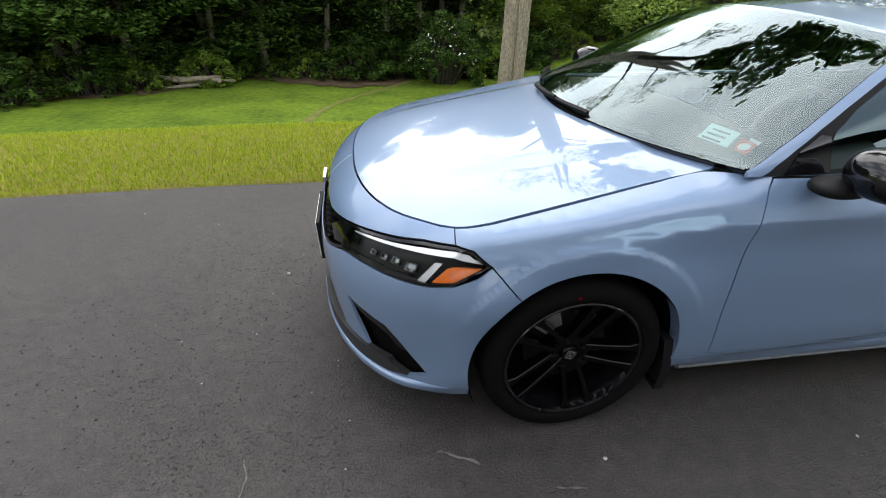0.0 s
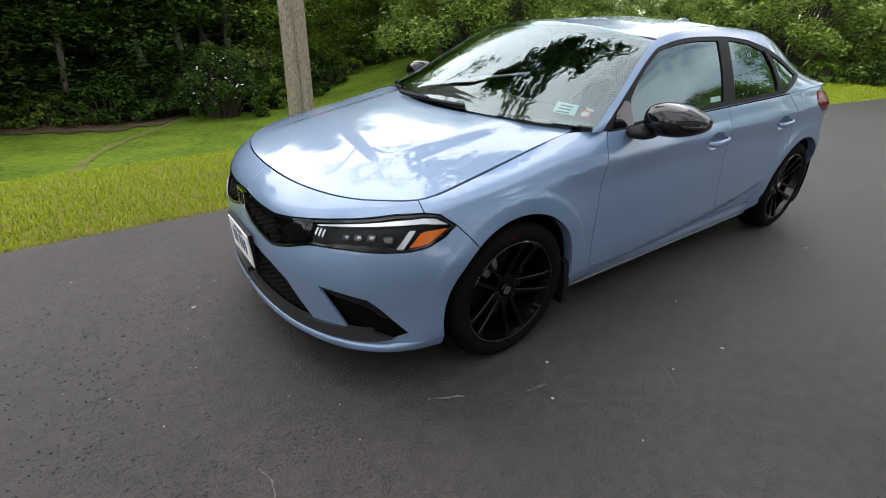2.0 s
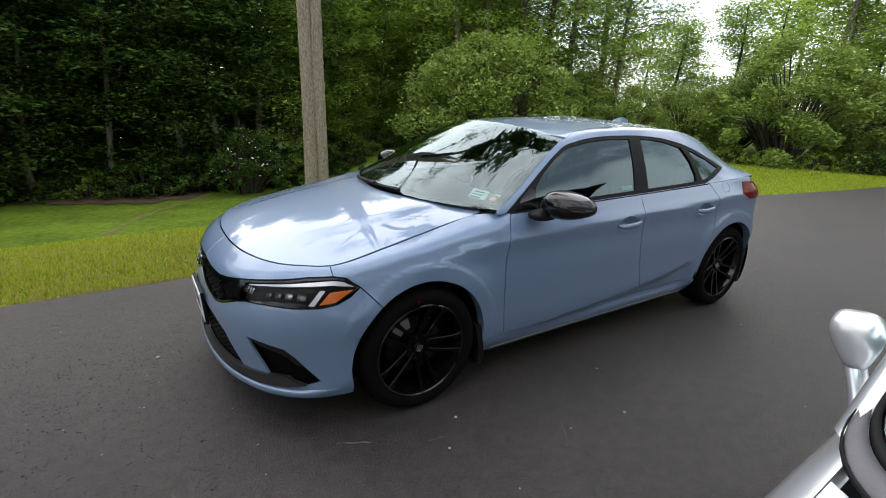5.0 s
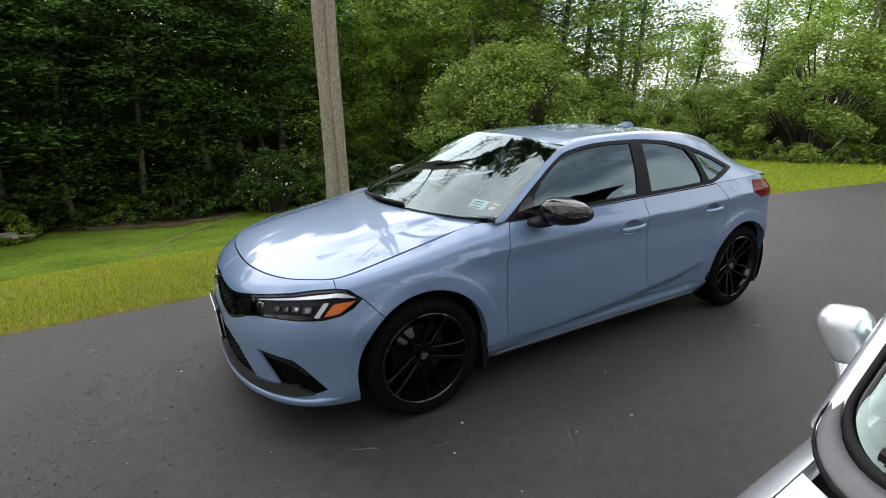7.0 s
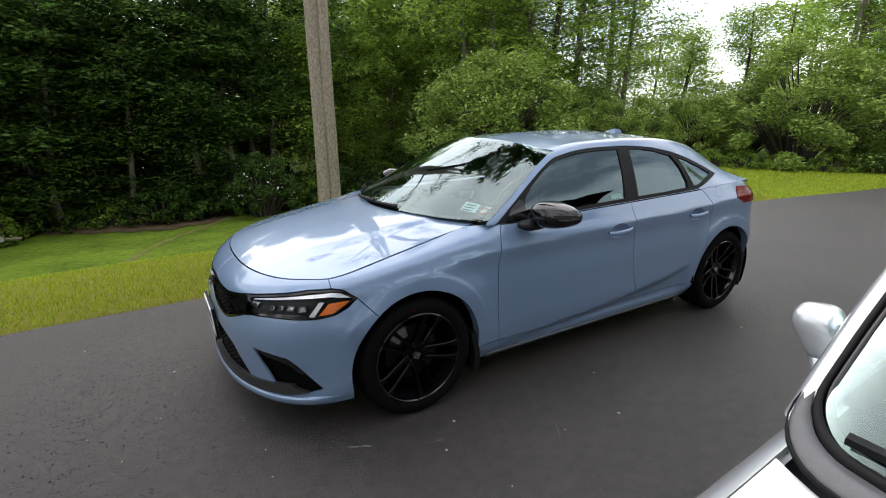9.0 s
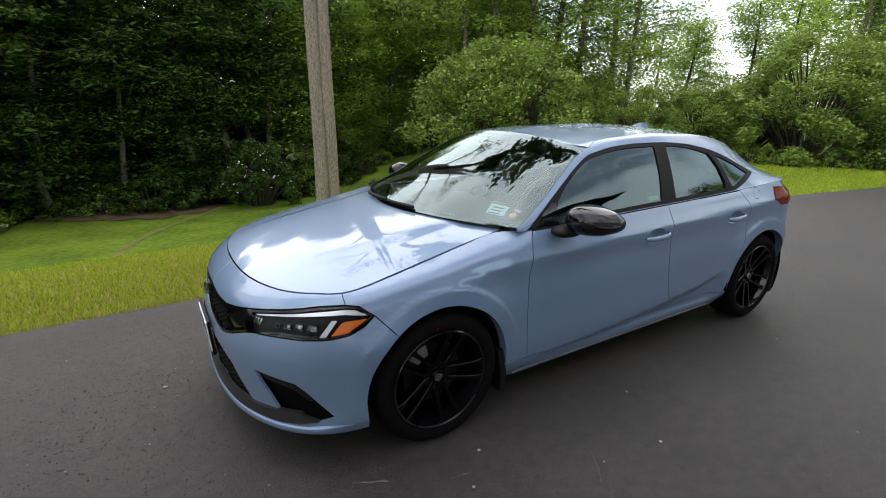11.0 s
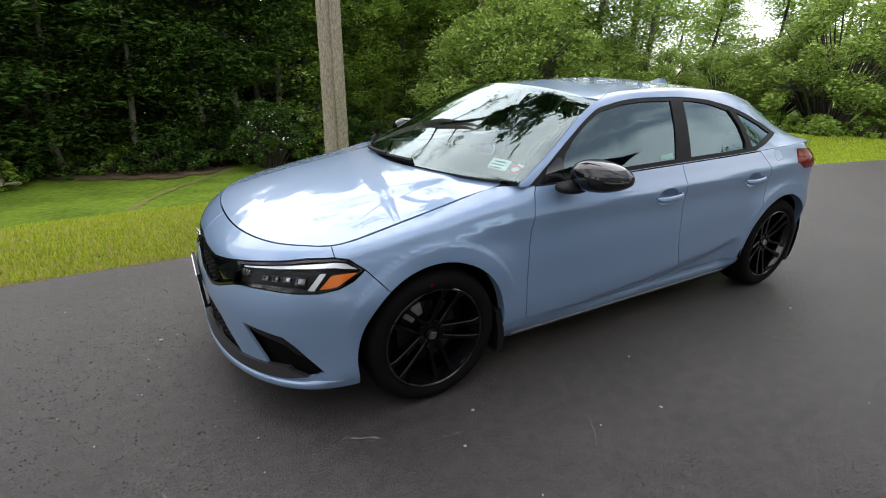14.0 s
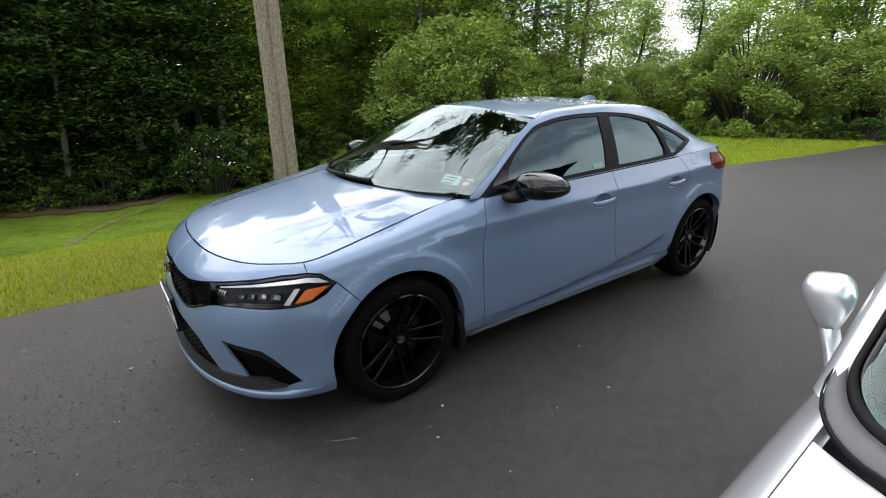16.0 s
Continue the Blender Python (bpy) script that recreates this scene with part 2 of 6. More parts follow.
def sheet(outer, holes, size, surface, flange=0.012, lift=0.0):
    """A panel of a curved surface, cut to an outline, with edges turned inwards: vertices, faces and normals."""
    from mathutils.geometry import delaunay_2d_cdt
    loops = [resample(outer, size)] + [resample(h, size) for h in holes]
    pts, edges = [], []
    for lp in loops:
        n0 = len(pts)
        pts += list(lp)
        edges += [(n0 + i, n0 + (i + 1) % len(lp)) for i in range(len(lp))]
    lo, hi = loops[0].min(0), loops[0].max(0)
    gx, gy = np.meshgrid(np.arange(lo[0] + size / 2, hi[0], size), np.arange(lo[1] + size / 2, hi[1], size))
    g = np.stack([gx.ravel(), gy.ravel()], 1)
    keep = inside(loops[0], g) & (border_distance(loops[0], g) > 0.45 * size)
    for lp in loops[1:]:
        keep &= ~inside(lp, g) & (border_distance(lp, g) > 0.45 * size)
    pts += list(g[keep])
    vs, es, fs, *_ = delaunay_2d_cdt([Vector(p) for p in pts], edges, [], 0, 1e-6)
    v2 = np.array([(v.x, v.y) for v in vs])
    fs = [f for f in fs if len(f) == 3]
    mid = np.array([v2[list(f)].mean(0) for f in fs])
    ok = inside(loops[0], mid)
    for lp in loops[1:]:
        ok &= ~inside(lp, mid)
    fs = [f for f, k in zip(fs, ok) if k]
    p3, nr = surface(v2)
    p3 = p3 + nr * lift
    # turn every face to its surface's normal
    out = []
    for a, b, c in fs:
        up = np.cross(p3[b] - p3[a], p3[c] - p3[a]) @ nr[a]
        out.append((a, b, c) if up > 0 else (a, c, b))
    verts, norms = list(p3), list(nr)
    if flange:
        used = {}
        for f in out:
            for i in range(3):
                used[(f[i], f[(i + 1) % 3])] = True
        for a, b in list(used):
            if (b, a) not in used:
                side = np.cross(p3[b] - p3[a], nr[a])
                side = side / max(np.linalg.norm(side), 1e-9)
                k = len(verts)
                verts += [p3[a], p3[b], p3[b] - nr[b] * flange, p3[a] - nr[a] * flange]
                norms += [side] * 4
                out.append((k + 3, k + 2, k + 1, k))
    return np.array(verts), out, np.array(norms)


def panel(name, outer, holes, size, surface, material, parent, label="", flange=0.012, lift=0.0, both=False, round_by=0.0):
    """A panel part; both: one on each side of the car."""
    if round_by:
        outer = rounded(outer, round_by)
    v, f, n = sheet(outer, holes, size, surface, flange, lift)
    made = [mesh_object(name, v, f, material, parent, label, n)]
    if both:
        m = np.array((1, -1, 1))
        made.append(mesh_object(name, v * m, [tuple(reversed(q)) for q in f], material, parent, label, n * m))
    return made


# ---- the blue-grey car: front axle at x = 0, nose towards -x ----
FRONT_X, REAR_X, HALF, AXLES, WHEEL_R, ARCH_R = -0.25, 2.95, 0.90, (0.0, 2.735), 0.322, 0.368


def plan_arc(x0, reach, p, n=400):
    th = np.linspace(0, math.pi / 2, n)
    x, y = x0 + reach * np.sin(th) ** (2 / p), -HALF * np.cos(th) ** (2 / p)
    s = np.r_[0, np.cumsum(np.hypot(np.diff(x), np.diff(y)))]
    return s, x, y


FS, FX, FY = plan_arc(FRONT_X, -0.61, 2.4)
RS, RX, RY = plan_arc(REAR_X, 0.56, 2.1)
U0, U1 = FRONT_X - FS[-1], REAR_X + RS[-1]


def plan(u):
    """The outline of the body from above, by distance along it."""
    u = np.asarray(u, float)
    x, y = u.copy(), np.full_like(u, -HALF)
    f, r = u < FRONT_X, u > REAR_X
    x[f], y[f] = np.interp(FRONT_X - u[f], FS, FX), np.interp(FRONT_X - u[f], FS, FY)
    x[r], y[r] = np.interp(u[r] - REAR_X, RS, RX), np.interp(u[r] - REAR_X, RS, RY)
    return x, y


def uf(y):
    """The distance along the outline at which the nose is y from the middle."""
    return FRONT_X - float(np.interp(-y, FY[np.argsort(FY)], FS[np.argsort(FY)]))


def ur(y):
    return REAR_X + float(np.interp(-y, RY[np.argsort(RY)], RS[np.argsort(RY)]))


hood_mid = curve1([(-0.80, 0.715), (-0.745, 0.752), (-0.60, 0.812), (-0.40, 0.864), (0.0, 0.935), (0.34, 0.985), (0.6, 1.01)])
hood_drop = curve1([(-0.80, 0.10), (-0.40, 0.068), (0.0, 0.053), (0.34, 0.036), (0.6, 0.03)])


def hood_z(x, y):
    a = np.abs(y)
    ridge = 0.010 * (1 - step(0.44, 0.56, a - 0.10 * np.clip(x, -0.6, 0.4))) * step(-0.72, -0.2, x)
    return hood_mid(x) - hood_drop(x) * (a / 0.79) ** 2.5 + ridge - 0.010 * step(-0.72, -0.2, x)


A, B, C = uf(0.45), uf(0.78), uf(0.86)
ROWS_Z = [
    [(U0, 0.175), (A, 0.175), (B, 0.185), (-0.3, 0.200), (0.45, 0.176), (2.3, 0.176), (3.1, 0.25), (U1, 0.28)],
    [(U0, 0.215), (A, 0.215), (B, 0.232), (-0.3, 0.245), (0.45, 0.240), (2.3, 0.246), (3.1, 0.30), (U1, 0.33)],
    [(U0, 0.29), (A, 0.29), (B, 0.31), (-0.3, 0.33), (0.45, 0.345), (1.6, 0.37), (2.3, 0.42), (3.1, 0.42), (U1, 0.43)],
    [(U0, 0.42), (A, 0.42), (B, 0.44), (-0.3, 0.45), (0.45, 0.46), (2.3, 0.51), (3.1, 0.52), (U1, 0.53)],
    [(U0, 0.53), (A, 0.53), (B, 0.55), (-0.3, 0.58), (0.45, 0.61), (2.3, 0.64), (3.1, 0.65), (U1, 0.66)],
    [(U0, 0.60), (A, 0.61), (B, 0.63), (-0.3, 0.665), (0.45, 0.735), (1.2, 0.755), (2.3, 0.775), (3.1, 0.785), (U1, 0.78)],
    [(U0, 0.65), (A, 0.66), (B, 0.69), (-0.3, 0.74), (0.0, 0.78), (0.45, 0.825), (1.2, 0.85), (2.2, 0.875), (2.735, 0.895), (3.2, 0.905), (U1, 0.90)],
    [(U0, 0.70), (A, 0.71), (B, 0.738), (-0.3, 0.80), (0.0, 0.855), (0.45, 0.905), (1.2, 0.912), (2.2, 0.935), (2.735, 0.955), (3.2, 0.965), (U1, 0.95)],
]
ROWS_IN = [
    [(U0, 0.026), (A, 0.024), (B, 0.022), (-0.3, 0.025), (0.45, 0.080), (2.3, 0.085), (3.1, 0.05), (U1, 0.08)],
    [(U0, 0.012), (A, 0.012), (B, 0.012), (-0.3, 0.012), (0.45, 0.036), (2.3, 0.036), (3.1, 0.02), (U1, 0.04)],
    [(U0, 0.012), (A, 0.012), (B, 0.018), (-0.3, 0.014), (0.45, 0.020), (1.6, 0.014), (2.3, 0.012), (3.1, 0.02), (U1, 0.02)],
    [(U0, 0.0), (A, 0.0), (B, 0.010), (-0.3, 0.012), (0.45, 0.016), (2.3, 0.011), (3.1, 0.008), (U1, 0.0)],
    [(U0, 0.0), (A, 0.0), (B, 0.008), (-0.3, 0.006), (0.45, 0.012), (2.3, 0.008), (3.1, 0.004), (U1, 0.0)],
    [(U0, 0.015), (A, 0.018), (B, 0.022), (-0.3, 0.018), (0.45, 0.015), (2.3, 0.013), (3.1, 0.014), (U1, 0.02)],
    [(U0, 0.03), (A, 0.035), (B, 0.045), (-0.3, 0.032), (0.0, 0.020), (0.45, 0.008), (2.2, 0.004), (2.735, 0.006), (3.2, 0.02), (U1, 0.05)],
    [(U0, 0.065), (A, 0.07), (B, 0.085), (-0.3, 0.075), (0.0, 0.066), (0.45, 0.046), (1.2, 0.038), (2.2, 0.036), (2.735, 0.048), (3.2, 0.07), (U1, 0.08)],
]
top_in = curve1([(U0, 0.15), (A, 0.15), (B, 0.145), (-0.4, 0.115), (-0.2, 0.122), (0.0, 0.132), (0.34, 0.142), (0.57, 0.070), (1.2, 0.064), (2.2, 0.068), (2.735, 0.082), (3.2, 0.11), (U1, 0.12)])
belt_z = curve1([(0.34, 0.953), (0.57, 0.953), (1.2, 0.968), (2.2, 0.992), (2.735, 1.008), (3.2, 1.02), (U1, 0.99)])


def along(u):
    x, y = plan(u)
    e = 1e-3
    xa, ya = plan(np.clip(u - e, U0, U1))
    xb, yb = plan(np.clip(u + e, U0, U1))
    tx, ty = xb - xa, yb - ya
    ln = np.maximum(np.hypot(tx, ty), 1e-12)
    return x, y, ty / ln, -tx / ln     # the outward normal in plan


def top_row(u):
    u = np.asarray(u, float)
    x, y, nx, ny = along(u)
    i = top_in(u)
    k = step(0.20, 0.45, u)
    return hood_z(x - nx * i, y - ny * i) * (1 - k) + belt_z(u) * k, i


row_z, row_in = [curve1(r) for r in ROWS_Z], [curve1(r) for r in ROWS_IN]
CREASE = (1, 6)


def rows_at(u):
    zt, it = top_row(u)
    return np.stack([c(u) for c in row_z] + [zt]), np.stack([c(u) for c in row_in] + [it])


def band_raw(uz):
    """The side of the body, wrapped round nose and tail, by distance along it and height."""
    u, z = uz[:, 0], uz[:, 1]
    zs, ins = rows_at(u)
    n = len(zs)
    z = np.clip(z, zs[0], zs[-1])
    i = np.clip((zs[1:-1] <= z).sum(0), 0, n - 2)
    c = np.arange(len(u))
    d = (ins[1:] - ins[:-1]) / np.maximum(zs[1:] - zs[:-1], 1e-4)
    m = np.zeros_like(ins)
    m[0], m[-1] = d[0], d[-1] * 1.25
    m[1:-1] = (d[1:] + d[:-1]) / 2
    m0, m1 = m[i, c].copy(), m[i + 1, c].copy()
    for k in CREASE:
        m0 = np.where(i == k, m0 * 0.35 + d[k][c] * 0.65, m0)
        m1 = np.where(i + 1 == k, m1 * 0.35 + d[k - 1][c] * 0.65, m1)
    h = zs[i + 1, c] - zs[i, c]
    t = (z - zs[i, c]) / np.maximum(h, 1e-4)
    inset = ins[i, c] * (1 + 2 * t) * (1 - t) ** 2 + h * m0 * t * (1 - t) ** 2 + ins[i + 1, c] * t * t * (3 - 2 * t) + h * m1 * t * t * (t - 1)
    for ax in AXLES:      # swelling over the wheels
        r = np.hypot(u - ax, z - WHEEL_R)
        inset = inset - 0.011 * (1 - step(0.375, 0.54, r)) * (z < 0.86) * step(0.20, 0.30, z)
        crown = r - ARCH_R      # flared brow with a soft crease
        q = np.degrees(np.arctan2(z - WHEEL_R, u - ax))
        brow = np.where(crown < 0.080, 0.30 + 0.70 * crown / 0.080, 1 - step(0.080, 0.20, crown))
        flange = (1 - step(0.070, 0.092, crown)) * step(15, 40, q) * (1 - step(140, 165, q)) * (crown > -0.01)
        inset = inset - (0.008 if ax == 0 else 0.005) * flange
        inset = inset - (0.004 if ax == 0 else 0.003) * brow * step(8, 45, q) * (1 - step(135, 172, q)) * (crown > -0.01)
    line = np.interp(u, (0.5, 1.15, 1.5, 2.0, 2.45), (0.27, 0.305, 0.335, 0.395, 0.50))      # tuck that rises towards the rear wheel
    below = np.clip(line - z, 0, 0.2)
    inset = inset + np.minimum(0.50 * below, 0.030) * step(0.42, 0.7, u) * (1 - step(2.20, 2.33, u)) * step(0.20, 0.27, z)
    x, y, nx, ny = along(u)
    return np.stack([x - nx * inset, y - ny * inset, z], 1)


def with_normals(raw, outwards):
    def surface(p):
        p = np.asarray(p, float)
        e, g = 8e-3, 4e-3
        du = raw(p + (e, 0)) - raw(p - (e, 0))
        dv = raw(p + (0, g)) - raw(p - (0, g))
        n = np.cross(du, dv)
        n /= np.maximum(np.linalg.norm(n, axis=1), 1e-12)[:, None]
        q = raw(p)
        flip = np.sign((n * outwards(q)).sum(1))
        return q, n * np.where(flip == 0, 1, flip)[:, None]
    return surface


band = with_normals(band_raw, lambda q: q - np.array((1.35, 0, 0.45)) * (1, 1, 1))
hood = with_normals(lambda p: np.stack([p[:, 0], p[:, 1], hood_z(p[:, 0], p[:, 1])], 1), lambda q: np.array((0, 0, 1.0)) + 0 * q)

# greenhouse: from the belt line to the middle of the roof
roof_mid = curve1([(0.90, 1.345), (1.07, 1.372), (1.35, 1.400), (1.75, 1.412), (2.15, 1.397), (2.5, 1.345), (2.8, 1.258), (3.0, 1.170), (3.15, 1.085), (3.6, 1.0)])
rise = curve1([(0.30, 0.0), (0.42, 0.02), (0.60, 0.24), (0.80, 0.555), (0.95, 0.79), (1.07, 0.935), (1.2, 0.985), (1.4, 1.0), (3.6, 1.0)])
SECT_Y = curve1([(0, 1.0), (1, 0.938), (2, 0.862), (3, 0.782), (3.6, 0.715), (4.2, 0.60), (5, 0.36), (6, 0.0)])
SECT_Z = curve1([(0, 0.0), (1, 0.27), (2, 0.56), (3, 0.80), (3.6, 0.895), (4.2, 0.918), (5, 0.962), (6, 1.0)])


def cabin_raw(p):
    x, w = p[:, 0], np.clip(p[:, 1], 0, 6)
    yb, zb = HALF - top_in(np.maximum(x, 0.57)), belt_z(np.maximum(x, 0.34))
    flat = step(3.3, 5.0, w)
    k = rise(x) * (1 - flat) + flat
    narrow = 1 - 0.30 * step(2.2, 3.5, x)
    yy = yb * (1 - (1 - SECT_Y(w)) * np.maximum(k, 0)) 
    yy = yy * (1 - (1 - narrow) * np.clip(w / 3, 0, 1))
    top = roof_mid(np.maximum(x, 1.15)) * (1 - flat) + roof_mid(x) * flat
    zz = zb + (top - zb) * SECT_Z(w) * k
    return np.stack([x, -yy, zz], 1)


cabin = with_normals(cabin_raw, lambda q: q - np.array((1.6, 0, 0.9)))


def shrink(poly, d):
    """The outline moved inwards by d."""
    p = np.asarray(poly, float)
    area = np.sum(p[:, 0] * np.roll(p[:, 1], -1) - np.roll(p[:, 0], -1) * p[:, 1])
    out = []
    for a, b, c in zip(np.roll(p, 1, 0), p, np.roll(p, -1, 0)):
        u, v = (b - a) / np.linalg.norm(b - a), (c - b) / np.linalg.norm(c - b)
        n = np.array((-u[1] - v[1], u[0] + v[0])) * (1 if area > 0 else -1)
        ln = np.linalg.norm(n)
        out.append(b + n / max(ln, 0.6) * d / max(ln / 2, 0.5) if ln > 1e-6 else b)
    return np.array(out)


def top_line(a, b, n=12, down=0.0):
    u = np.linspace(a, b, n)
    return list(zip(u, top_row(u)[0] - down))


def bottom_line(a, b, n=10):
    u = np.linspace(a, b, n)
    return list(zip(u, row_z[0](u) + 0.001))


def arch(ax, r, a0, a1, n=22):
    """Points on a wheel arch; angles in degrees from straight ahead, over the top."""
    t = np.radians(np.linspace(a0, a1, n))
    return [(ax - r * math.cos(q), WHEEL_R + r * math.sin(q)) for q in t]


GAP = 0.0022
MID = U0 + 0.0005
civic = thing("hatchback_car", "blue-grey five-door hatchback car parked on the asphalt driveway", "car")
body = thing("body", "glossy blue-grey painted body shell", "")
body.parent = civic
del body["label"]

LAMP_TOP = [(-0.318, 0.714), (-0.377, 0.754), (-0.436, 0.760), (-0.56, 0.751), (-0.666, 0.736), (-0.80, 0.719), (-0.932, 0.700)]
LAMP_LOW = [(-0.94, 0.606), (-0.889, 0.617), (-0.756, 0.627), (-0.60, 0.629), (-0.509, 0.633), (-0.429, 0.647)]
GRILLE_TOP = [(-0.932, 0.700), (-1.06, 0.680), (-1.155, 0.668), (-1.30, 0.668), (MID, 0.674)]
GRILLE_LOW = [(MID, 0.612), (-1.343, 0.572), (-1.20, 0.552), (-1.138, 0.548), (-1.06, 0.566), (-0.999, 0.586), (-0.94, 0.606)]
LOW_HOLE = [(MID, 0.495), (-1.283, 0.486), (-1.16, 0.462), (-1.053, 0.421), (-0.985, 0.345), (-0.928, 0.285), (-0.84, 0.286), (-0.761, 0.292), (-0.815, 0.372), (-0.871, 0.457),
            (-0.77, 0.447), (-0.672, 0.433), (-0.625, 0.398), (-0.581, 0.352), (-0.510, 0.282), (-0.58, 0.262), (-0.654, 0.248), (-0.80, 0.240), (-1.02, 0.236), (MID, 0.236)]
SEAM_ARCH = (-0.236, 0.604)

nose = top_line(U0 + 0.0005, -0.449, 16) + LAMP_TOP[2:] + GRILLE_TOP[1:]
panel("nose_panel", shrink(nose, GAP), [], 0.015, band, PAINT, body, both=True)
front = GRILLE_LOW + LAMP_LOW[1:] + [(-0.365, 0.676), LAMP_TOP[0], (-0.275, 0.668)] + arch(0, ARCH_R, 52, -12, 16) + bottom_line(-0.36, U0 + 0.0005, 18) + LOW_HOLE[::-1]
panel("front_bumper", shrink(front, GAP), [], 0.015, band, PAINT, body, both=True)
fender = top_line(-0.449, 0.545, 22) + [(0.528, 0.92), (0.508, 0.85), (0.495, 0.76), (0.492, 0.66), (0.498, 0.50), (0.512, 0.36), (0.520, 0.287)] + arch(0, ARCH_R, 186, 52, 30) + [(-0.275, 0.668)] + LAMP_TOP[:3]
panel("front_fender", shrink(fender, GAP), [], 0.015, band, PAINT, body, both=True)
fdoor = top_line(0.545, 1.606, 20, 0.004) + [(1.608, 0.90), (1.613, 0.75), (1.622, 0.62), (1.655, 0.47), (1.690, 0.355), (1.700, 0.287), (1.3, 0.287), (0.9, 0.287), (0.520, 0.287), (0.512, 0.36), (0.498, 0.50), (0.492, 0.66), (0.495, 0.76), (0.508, 0.85), (0.528, 0.92)]
CUP_F = [(1.455 + 0.085 * math.cos(a), 0.812 + 0.050 * math.sin(a)) for a in np.linspace(0, 2 * math.pi, 18, endpoint=False)]
CUP_R = [(2.290 + 0.078 * math.cos(a), 0.832 + 0.046 * math.sin(a)) for a in np.linspace(0, 2 * math.pi, 18, endpoint=False)]
front_doors = panel("front_door", shrink(fdoor, GAP), [CUP_F], 0.016, band, PAINT, civic, both=True)
rdoor = top_line(1.606, 2.40, 16, 0.004) + [(2.425, 0.965), (2.462, 0.915), (2.475, 0.86), (2.468, 0.76), (2.452, 0.66), (2.43, 0.575)] + arch(2.735, 0.392, 32, 4, 8) + [(2.335, 0.30), (2.330, 0.287), (2.0, 0.287), (1.700, 0.287), (1.690, 0.355), (1.655, 0.47), (1.622, 0.62), (1.613, 0.75), (1.608, 0.90)]
rear_doors = panel("rear_door", shrink(rdoor, GAP), [CUP_R], 0.016, band, PAINT, civic, both=True)
TAIL = [(2.80, 0.905), (2.865, 0.985), (3.0, 0.978), (3.3, 0.962), (3.62, 0.955), (3.62, 0.885), (3.3, 0.868), (3.0, 0.856), (2.91, 0.855)]
FUEL = rounded([(2.55, 0.925), (2.655, 0.935), (2.640, 1.000), (2.565, 0.995)], 0.03)
quarter = top_line(2.40, U1 - 0.0005, 30) + bottom_line(U1 - 0.0005, 3.08, 14) + arch(2.735, ARCH_R, 192, 4, 34) + [(2.343, 0.348)] + arch(2.735, 0.392, 4, 32, 8) + [(2.43, 0.575), (2.452, 0.66), (2.468, 0.76), (2.475, 0.86), (2.462, 0.915), (2.425, 0.965)]
quarter = [q for i, q in enumerate(quarter) if i == 0 or math.dist(q, quarter[i - 1]) > 0.006]
panel("rear_quarter_panel", shrink(quarter, GAP), [TAIL, FUEL], 0.016, band, PAINT, body, both=True)
panel("fuel_flap", shrink(FUEL, 0.002), [], 0.02, band, PAINT, body)
sill = [(u, 0.283) for u in np.linspace(0.372, 2.365, 40)] + bottom_line(2.365, 0.372, 40)
panel("sill", sill, [], 0.016, band, PAINT, body, both=True)
# strip painted as the asphalt's reflection along the sill's foot
panel("sill_reflection_strip", [(u, row_z[0](u) + 0.022) for u in np.linspace(0.46, 2.30, 30)] + bottom_line(2.30, 0.46, 30), [], 0.026, band, SILL_REFLECTION, body, "sill edge with the asphalt's reflection painted in grey", lift=0.006, both=True)

# the dark shell behind the gaps
core = top_line(U0, U1, 60) + bottom_line(U1, 3.10, 12) + arch(2.735, ARCH_R + 0.004, 192, -12, 30) + bottom_line(2.37, 0.37, 20) + arch(0, ARCH_R + 0.004, 192, -12, 30) + bottom_line(-0.37, U0, 16)
panel("inner_shell", core, [CUP_F, CUP_R], 0.05, band, DEEP_BLACK, body, "black inner shell", flange=0, lift=-0.034, both=True)

# hood
side_u = np.linspace(-0.449, 0.30, 18)
nose_u = np.linspace(U0, -0.449, 16)


def top_xy(u):
    x, y, nx, ny = along(np.asarray(u, float))
    i = top_in(u)
    return list(zip(x - nx * i, y - ny * i))


half = top_xy(nose_u)[:-1] + top_xy(side_u) + [(0.39, -0.752), (0.435, -0.727)]
cowl_x = lambda y: 0.165 + 0.268 * (abs(y) / 0.72) ** 2.0
edge = [(cowl_x(y), y) for y in np.linspace(-0.72, 0.72, 22)]
outline = half + edge + [(x, -y) for x, y in half[::-1][:-1]]
panel("hood", shrink(outline, GAP + 0.001), [], 0.025, hood, PAINT, civic)


# windscreen
def screen_raw(p):
    b, a = p[:, 0] / 0.7, p[:, 1] / 0.9
    q = cabin_raw(np.stack([0.455 + 0.64 * a, np.full_like(a, 3.35)], 1))
    mx, mz = 0.175 + 0.815 * a, 0.972 + 0.398 * a + 0.035 * a * (1 - a)
    s = np.abs(b) ** 2.3
    return np.stack([mx + (q[:, 0] - mx) * s, -q[:, 1] * b, mz + (q[:, 2] - mz) * s], 1)


screen = with_normals(screen_raw, lambda q: np.array((-0.5, 0, 1.0)) + 0 * q)
SCREEN = [(-0.7, 0.0), (-0.35, 0.0), (0, 0), (0.35, 0.0), (0.7, 0.0), (0.7, 0.9), (0, 0.9), (-0.7, 0.9)]
INNER = rounded([(-0.660, 0.014), (0, 0.010), (0.660, 0.014), (0.662, 0.875), (-0.662, 0.875)], 0.03)
panel("windscreen_border", shrink(SCREEN, 0.002), [INNER], 0.035, screen, GLOSS_BLACK, civic, "black ceramic border of the windscreen", lift=-0.004)
